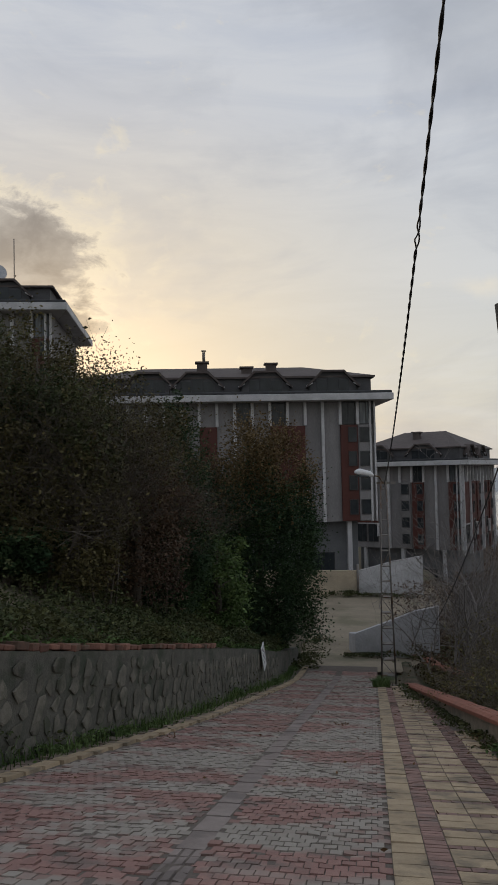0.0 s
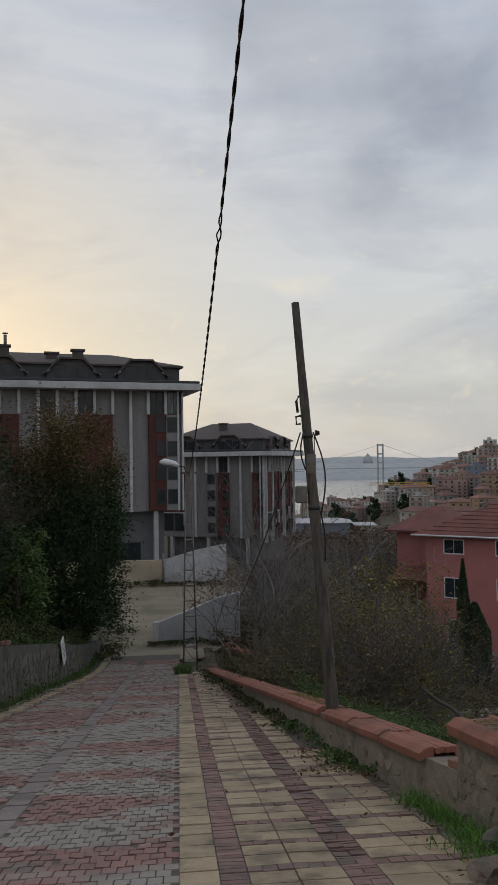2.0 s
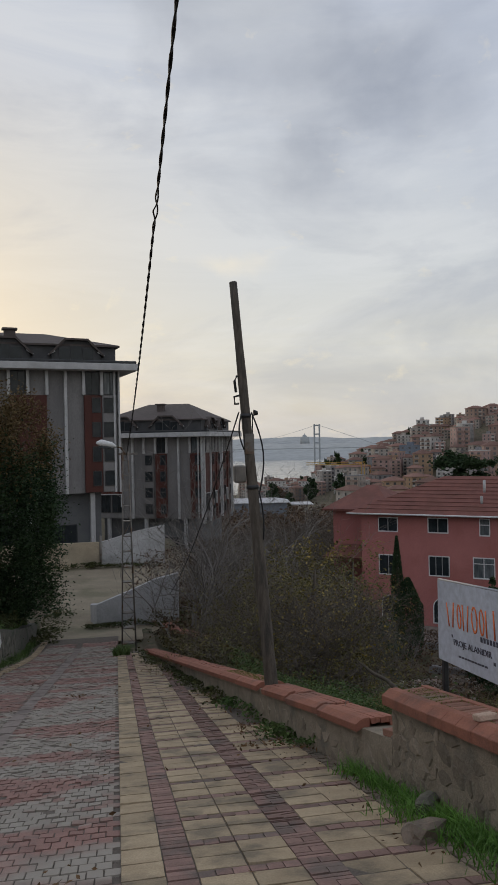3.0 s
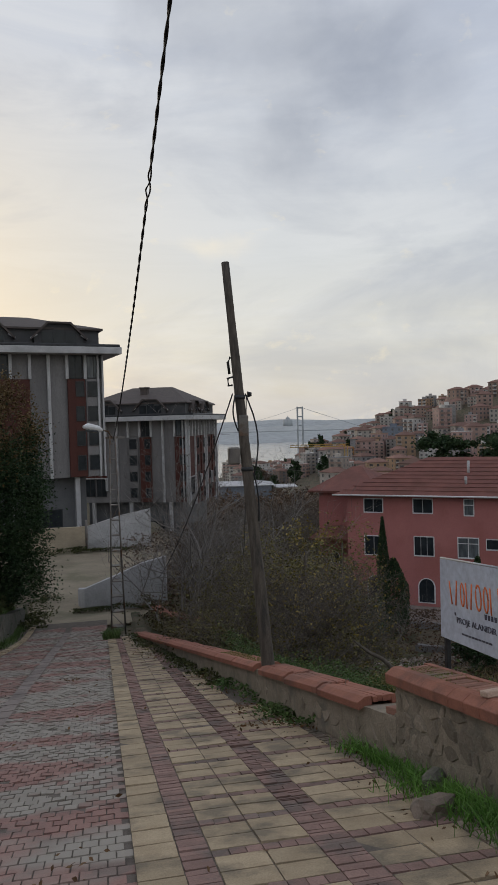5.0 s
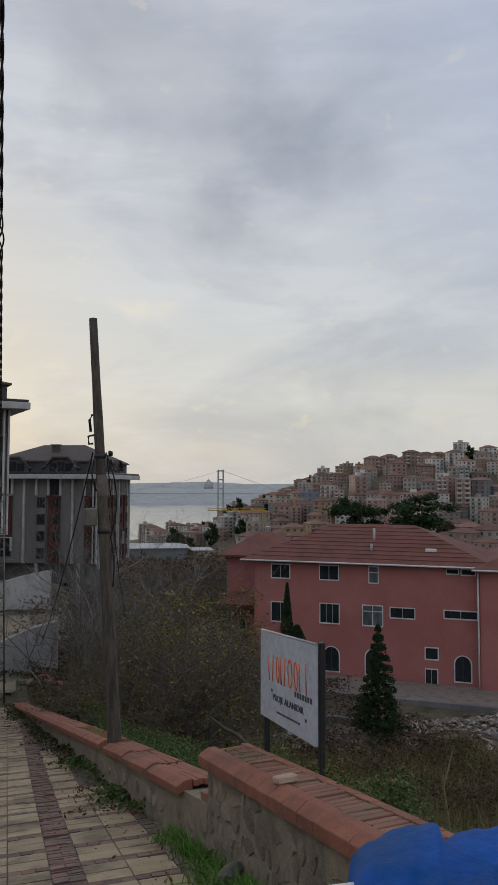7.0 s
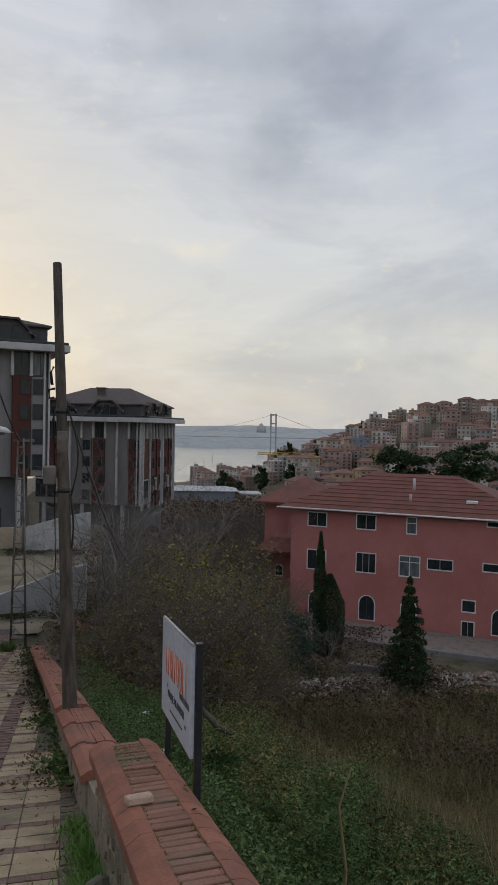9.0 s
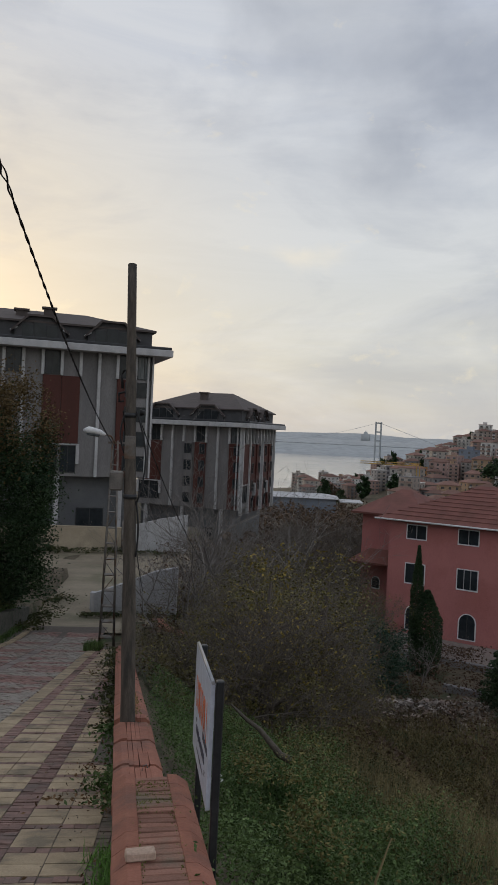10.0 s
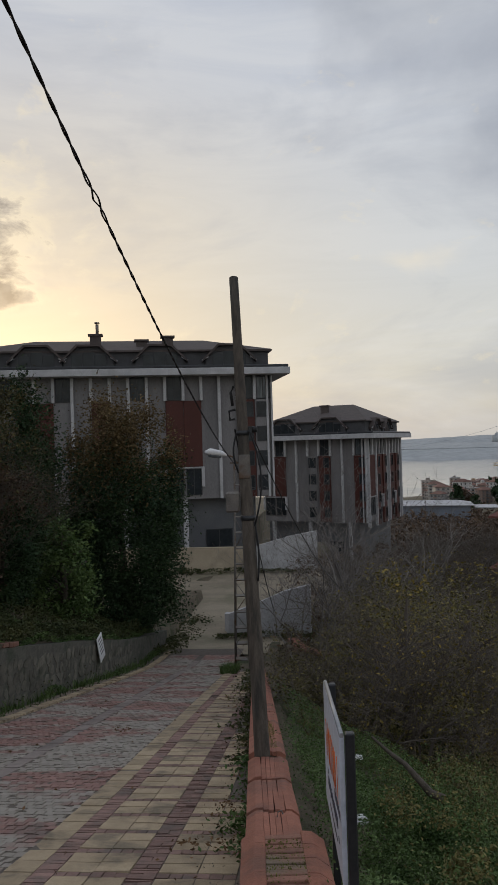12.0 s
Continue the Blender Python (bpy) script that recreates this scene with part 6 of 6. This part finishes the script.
ground_cover("dead_leaves", lambda n, r: np.column_stack([r.uniform(-4.6, 2.0, n), r.uniform(3, 22, n)]), 260, 0.028, 0.01, "dead_leaf", 88, "scattered dead leaves on the paving", zf=lambda x_, y_: road_z(y_), lift=0.04, category="leaves")
ground_cover("soil_litter", lambda n, r: foot(n, 2.6, 14.0, 0.20, r), 500, 0.010, 0.02, "joint_earth", 89, "crumbled earth along the wall foot", zf=lambda x_, y_: road_z(y_), lift=0.03, category="soil")
# moss on the caps
mo = []
for v in rg.uniform(2.5, 5.6, 700):
    mo.append((float(wall_x(v)) + rg.choice((0.088, 0.302)) + rg.normal(0, 0.012), v, up_top(v) + 0.088))
for v in rg.uniform(5.1, 5.68, 500):
    mo.append((float(wall_x(v)) + rg.uniform(0.1, 0.32), v, up_top(v) + 0.088))
for v in rg.uniform(10.25, 12.6, 1500):
    mo.append((float(wall_x(v)) + rg.uniform(0.08, 0.3), v, low_top(v) + 0.084))
mo = np.array(mo)
blades("moss", mo[:, :2], mo[:, 2], 0.004, 0.014, 0.004, "moss", 92, "yellow-green moss and short grass on the terracotta caps", 0.5, "moss")

# ---- rubble heap in the hollow ----
rg = np.random.default_rng(91)
V, F = [], []
n = 6500
for i in range(n):
    u = rg.uniform(0, 1)
    x, y = 9.5 + 21 * u + rg.normal(0, 0.6), 37.8 + rg.normal(0, 1.05) - 1.5 * u
    z = float(land_z(x, y)) + 0.8 * math.exp(-((y - 37.8 + 1.5 * u) / 1.1) ** 2) * rg.uniform(0.4, 1.1)
    s = 0.03 + 0.24 * rg.uniform(0, 1) ** 4
    c = rg.normal(size=(6, 3)) * 0.25 + np.array([[1, 0, 0], [-1, 0, 0], [0, 1, 0], [0, -1, 0], [0, 0, 0.6], [0, 0, -0.6]])
    k = len(V)
    V += [tuple(np.array((x, y, z)) + q * s) for q in c]
    for f in ((0, 2, 4), (2, 1, 4), (1, 3, 4), (3, 0, 4), (2, 0, 5), (1, 2, 5), (3, 1, 5), (0, 3, 5)):
        F.append(tuple(k + q for q in f))
tagged(part("rubble_heap", mesh("rubble_heap", V, F, "rubble_waste"), None), "heap of pale broken rubble and litter in the hollow", "rubble", kind="stuff")

# ---- sea, far shore and bridge ----
tagged(part("sea", boxes([(-4500, 4500, 700, 5200, -94, -93)]), "sea_water"), "pale calm strait reflecting the evening sky", "sea", kind="structure")


def far_ridge(name, r0, r1, az0, az1, top, seed, material, label):
    V, F = [], []
    n = 160
    for i in range(n + 1):
        a = radians(az0 + (az1 - az0) * i / n)
        h = top(az0 + (az1 - az0) * i / n) + 9 * noise.noise((i * 0.11, seed, 0)) + 5 * noise.noise((i * 0.9, seed, 3))
        for r, z in ((r0, -93.2), (r0 * 0.6 + r1 * 0.4, -93 + (h + 93) * 0.55), (r1, h), (r1 * 1.1, -93.2)):
            V.append((math.sin(a) * r, math.cos(a) * r, z))
    for i in range(n):
        for k in range(3):
            F.append((i * 4 + k, i * 4 + k + 1, i * 4 + 5 + k, i * 4 + 4 + k))
    tagged(part(name, mesh(name, V, F, material, True), None), label, "hills", kind="structure")


# hills, skyline, dome and bridge all wear the painted haze colour
far_ridge("backdrop_hills", 3350, 4100, -60, 40, lambda a: -22.0, 1.0, "far_haze", "built-up hills across the strait, painted blue-grey for haze")
far_ridge("backdrop_skyline", 4300, 4800, -60, 40, lambda a: 6.0 + 14 * math.exp(-((a - 14.6) / 2.5) ** 2), 2.0, "far_haze", "skyline beyond the strait, painted pale for haze")
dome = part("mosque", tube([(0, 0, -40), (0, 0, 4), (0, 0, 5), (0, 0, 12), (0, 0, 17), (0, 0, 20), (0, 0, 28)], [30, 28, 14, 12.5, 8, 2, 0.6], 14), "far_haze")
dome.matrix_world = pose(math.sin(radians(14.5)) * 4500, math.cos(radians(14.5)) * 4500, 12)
tagged(dome, "dome on the far hilltop, painted pale grey for haze", "mosque")
BR = Vector((800, 2891, 0))
bridge = thing("bridge", Matrix.Translation(BR) @ Matrix.Rotation(radians(-8), 4, "Z"), "grey suspension bridge tower over the strait, haze painted in its colour", "bridge")
for s in (-1, 1):
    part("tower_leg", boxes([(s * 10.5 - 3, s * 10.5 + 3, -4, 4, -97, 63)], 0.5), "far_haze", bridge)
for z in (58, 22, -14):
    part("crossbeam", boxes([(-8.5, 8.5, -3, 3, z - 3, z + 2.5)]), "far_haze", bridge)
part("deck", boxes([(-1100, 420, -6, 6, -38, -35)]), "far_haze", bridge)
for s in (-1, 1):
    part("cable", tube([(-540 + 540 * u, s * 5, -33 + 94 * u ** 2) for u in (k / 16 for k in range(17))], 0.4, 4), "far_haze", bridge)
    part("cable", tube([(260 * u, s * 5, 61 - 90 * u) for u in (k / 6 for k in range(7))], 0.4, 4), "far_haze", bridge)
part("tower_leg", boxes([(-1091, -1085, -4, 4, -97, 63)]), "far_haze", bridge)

# ---- the town on the hill ----
mat("facade_teal", (0.16, 0.34, 0.30), (0.20, 0.40, 0.35), 0.2, 0.9, 0.1, 2.0)
mat("crane_yellow", (0.38, 0.24, 0.05), (0.46, 0.30, 0.07), 2.0, 0.6, 0.1, 8)
mat("facade_orange", (0.50, 0.27, 0.10), (0.56, 0.33, 0.14), 0.2, 0.9, 0.1, 2.0)
mat("facade_blue", (0.17, 0.20, 0.25), (0.21, 0.24, 0.29), 0.2, 0.9, 0.1, 2.0)
mat("far_glass", (0.07, 0.07, 0.075), (0.12, 0.12, 0.12), 0.3, 0.3, 0.0, 3.0, obj=0.5)


def town_house(w, d, floors, cols, roof, facade_mat, balconies, far=False):
    ob = thing("town_house", Matrix(), "plastered town apartment house with a red roof on the hillside", "house", "houses of the town")
    H = floors * 2.9 + 0.4
    part("wall", boxes([(-w / 2, w / 2, 0, d, -9, H)]), facade_mat, ob)
    if roof == "hip":
        part("roof", hip_roof(-w / 2 - 0.6, w / 2 + 0.6, -0.6, d + 0.6, H + 0.1, 2.1, min(w, d) * 0.42), "roof_far", ob)
    else:
        part("roof", boxes([(-w / 2 - 0.25, w / 2 + 0.25, -0.25, d + 0.25, H, H + 0.35)]), facade_mat, ob)
        part("roof_housing", boxes([(-w * 0.2, w * 0.1, d * 0.3, d * 0.6, H + 0.35, H + 2.4)]), facade_mat, ob)
    panes, ledges = [], []
    for f in range(floors):
        z = 0.9 + f * 2.9
        for c in range(cols):
            x = -w / 2 + (c + 0.5) * w / cols
            big = (c in balconies)
            panes.append((x - (0.95 if big else 0.65), x + (0.95 if big else 0.65), -0.09, -0.01, z - (0.5 if big else 0), z + 1.45))
            if big and f:
                ledges.append((x - 1.5, x + 1.5, -1.2, -0.1, z - 0.85, z + 0.15))
        for side in (-1, 1):
            for k in range(2):
                y = (k + 0.5) * d / 2
                edge = side * w / 2
                panes.append((min(edge + side * 0.01, edge + side * 0.09), max(edge + side * 0.01, edge + side * 0.09), y - 0.6, y + 0.6, z, z + 1.4))
    if far:
        tagged(part("glazing", boxes(panes), "far_glass", ob), kind="stuff")
        if ledges:
            tagged(part("balcony_front", boxes(ledges), "facade_far", ob), kind="stuff")
    else:
        for p_ in panes:
            part("window", boxes([p_]), "far_glass", ob)
        for p_ in ledges:
            part("balcony", boxes([p_], 0.05), "facade_far", ob)
    return ob


PLANS = ((11, 10, 4, 3, "hip", (1,)), (12, 11, 5, 3, "hip", (0,)), (9, 9, 3, 3, "hip", ()), (10, 10, 4, 3, "flat", (2,)), (10, 10, 3, 3, "hip", (1,)), (13, 11, 3, 4, "hip", (1,)), (9, 10, 6, 2, "flat", (0, 1)))
designs = [town_house(w, d, fl, co, ro, "facade_far", ba) for w, d, fl, co, ro, ba in PLANS[:3]]
far_designs = [town_house(w, d, fl, co, ro, "facade_far", ba, True) for w, d, fl, co, ro, ba in PLANS]
special = [town_house(11, 10, 3, 3, "flat", "facade_teal", ()), town_house(12, 10, 4, 4, "flat", "facade_orange", (1, 2)), town_house(14, 10, 4, 3, "flat", "facade_blue", ())]
rng = random.Random(17)
placed = []


def try_house(src, az, r, turn, gap=12.5, used=[]):
    x, y = math.sin(radians(az)) * r, math.cos(radians(az)) * r
    if any((x - a) ** 2 + (y - b) ** 2 < gap ** 2 for a, b in placed):
        return False
    placed.append((x, y))
    # the front faces back towards the street
    m = pose(x, y, float(land_z(x, y)) - 0.3, 0, 0, -az + turn)
    s = rng.uniform(0.52, 0.76) if az > 17 else rng.uniform(0.42, 0.58)
    if src in used:
        copy_thing(src, m).scale = (s, s, s)
    else:
        used.append(src)
        src.matrix_basis = m
        src.scale = (s, s, s)
    return True


try_house(special[0], 15.6, 350, 15)
try_house(special[1], 19.0, 345, 28)
try_house(special[2], 22.6, 372, -18)
try_house(special[1], 37.6, 262, -22)
tries = 0
while len(placed) < 380 and tries < 9000:
    tries += 1
    az = rng.uniform(9.5, 47)
    r = rng.uniform(235, 480) if az > 18 else rng.uniform(315, 470)
    if az < 20 and r > 420 and rng.random() < 0.6:
        continue
    try_house(rng.choice(designs if r < 285 else far_designs), az, r, rng.uniform(-42, 42), rng.uniform(7.5, 10.5))
# a yellow crane jib over the lower houses
crane = thing("crane", pose(math.sin(radians(19)) * 300, math.cos(radians(19)) * 300, float(land_z(math.sin(radians(19)) * 300, math.cos(radians(19)) * 300)), 0, 0, 163), "slim yellow tower crane among the lower town houses", "crane")
CR_H = -9.0 - float(land_z(math.sin(radians(19)) * 300, math.cos(radians(19)) * 300))
part("mast", boxes([(sx - 0.12, sx + 0.12, sy - 0.12, sy + 0.12, -1, CR_H) for sx in (-0.6, 0.6) for sy in (-0.6, 0.6)]), "crane_yellow", crane)
for dy, dz in ((-0.5, 0.0), (0.5, 0.0), (0.0, 0.9)):
    part("jib_rail", tube([(-1, dy, CR_H + dz), (23, dy, CR_H + dz)], 0.13, 4), "crane_yellow", crane)
for k in range(12):
    part("jib_lacing", tube([(2 * k - 1, -0.5, CR_H), (2 * k, 0, CR_H + 0.9), (2 * k + 1, -0.5, CR_H)], 0.08, 3), "crane_yellow", crane)
# the low white shed roofs below the town
ob = thing("shed", pose(38, 208, -19, 0, 0, -8), "long low pale-roofed market shed below the town", "shed")
part("wall", boxes([(-14, 10, 0, 10, -6, 2.2)]), "facade_blue", ob)
part("roof", hip_roof(-15, 11, -1, 11, 2.4, 1.0, 4), "concrete_light", ob)
part("roof", boxes([(-22, -14.5, 3, 12, 0.6, 0.9)]), "white_wall", ob)
part("roof", boxes([(11.5, 18, 2, 11, 1.2, 1.5)]), "white_wall", ob)
part("post", boxes([(-21.8, -21.4, 3.2, 3.6, -6, 0.58)]), "grey_metal", ob)
# dark trees among the houses
seedling = leafy_tree("far_tree", 80, 300, float(land_z(80, 300)) + 9, 3.2, 4.4, "leaf_dark", 300, "dark evergreen tree among the town houses", 1500, 0.75, 40, 0.35)
brown = leafy_tree("far_tree", 95, 280, float(land_z(95, 280)) + 7, 3.6, 3.2, "leaf_russet", 301, "bare brownish tree among the town houses", 1400, 0.6, 40, 0.1)
for i in range(120):
    az = rng.uniform(11, 46)
    r = rng.uniform(275, 465)
    x, y = math.sin(radians(az)) * r, math.cos(radians(az)) * r
    if any((x - a) ** 2 + (y - b) ** 2 < 60 for a, b in placed):
        continue
    s = rng.uniform(0.55, 1.15)
    copy_thing(seedling if rng.random() < 0.5 else brown, pose(x, y, float(land_z(x, y)), 0, 0, rng.uniform(0, 360))).scale = (s, s, s * rng.uniform(0.9, 1.3))
for az, r, s in ((16.2, 380, 0.95), (16.6, 382, 0.8), (17.0, 385, 1.05), (14.2, 400, 0.6)):
    x, y = math.sin(radians(az)) * r, math.cos(radians(az)) * r
    copy_thing(seedling, pose(x, y, float(land_z(x, y)))).scale = (s * 0.8, s * 0.8, s * 1.3)
# brown winter woods in the valley
rg = np.random.default_rng(401)
n = 26000
az, r = np.radians(rg.uniform(6, 30, n)), rg.uniform(62, 240, n)
x, y = np.sin(az) * r, np.cos(az) * r
hh = np.array([3.0 + 3.0 * noise.noise((a * 0.08, b * 0.08, 2)) for a, b in zip(x, y)])
tagged(part("valley_woods", leaf_mesh("valley_woods", np.column_stack([x, y, land_z(x, y) + hh * rg.uniform(0.1, 1, n)]), 0.55, "leaf_russet", rg), None), "reddish brown bare woods in the valley", "woods", kind="stuff")
ground_cover("yard_weeds", lambda n, r: np.column_stack([r.uniform(-1.7, 2.8, n), 35.4 - 0.3 * r.uniform(-1.7, 2.8, n) * 0.6 - np.abs(r.normal(0.1, 0.2, n))]), 1600, 0.06, 0.35, "leaf_mid", 95, "weeds along the foot of the white wall", zf=lambda x_, y_: road_z(y_))
ground_cover("yard_weeds", lambda n, r: np.column_stack([r.uniform(-12, 3, n), 56.6 - np.abs(r.normal(0, 0.5, n))]), 2600, 0.09, 0.5, "leaf_mid", 96, "dull weeds along the yard wall", zf=lambda x_, y_: road_z(y_))
ground_cover("yard_weeds", lambda n, r: np.column_stack([left_x(33.0) - 0.2 + r.normal(0.3, 0.5, n), r.uniform(30, 40, n)]), 2600, 0.06, 0.4, "leaf_mid", 97, "weeds spilling from the bank into the yard", zf=lambda x_, y_: road_z(y_))


# ---- pieces of walls, road and pavement, last ----
def lay(name, cells, thick, gap, bevel, material, parent):
    """Single stones as objects of their own, sharing one mesh for each size."""
    rng = random.Random(3)
    store = {}
    for x0, x1, y0, y1 in cells:
        w, d = round(x1 - x0, 3), round(y1 - y0, 3)
        if (w, d) not in store:
            bm = boxes([(-w / 2 + gap, w / 2 - gap, -d / 2 + gap, d / 2 - gap, -0.04, thick)])
            top = [v for v in bm.verts if v.co.z > 0]
            for v in top:
                v.co.x -= math.copysign(bevel, v.co.x)
                v.co.y -= math.copysign(bevel, v.co.y)
            me = bpy.data.meshes.new(name)
            bm.to_mesh(me)
            bm.free()
            me.materials.append(MATS[material])
            store[(w, d)] = me
        ym = (y0 + y1) / 2
        slope = math.degrees(math.atan2(float(road_z(ym + 0.2) - road_z(ym - 0.2)), 0.4))
        ob = new(name, store[(w, d)])
        ob.parent = parent
        ob.matrix_basis = pose((x0 + x1) / 2, ym, float(road_z(ym)) + rng.gauss(0, 0.003), slope + rng.gauss(0, 0.5), rng.gauss(0, 0.6), 0)


for job in LATE:
    lay(*job)
caps()
rs = random.Random(12)
stone_face(wall_high, 1.0, UP1 - 0.05, lambda v: float(wall_x(v)) + 0.012, lambda v: float(road_z(v)) - 0.05, lambda v: up_top(v) - 0.05, "rubble_stone", "stone", rs, 0.19, 1, 230)
stone_face(wall_low, 5.8, 10.1, lambda v: float(wall_x(v)) + 0.016, lambda v: float(road_z(v)) - 0.02, lambda v: low_top(v) - 0.04, "rubble_stone", "stone", rs, 0.24, 1, 120)
stone_face(stone_wall, 7.0, 27, lambda v: float(left_x(v)) - 0.062, lambda v: float(road_z(v)) + 0.0, lambda v: float(left_top(v)) - 0.08, "dark_stone", "stone", rs, 0.37, -1, 320, thick=0.026)
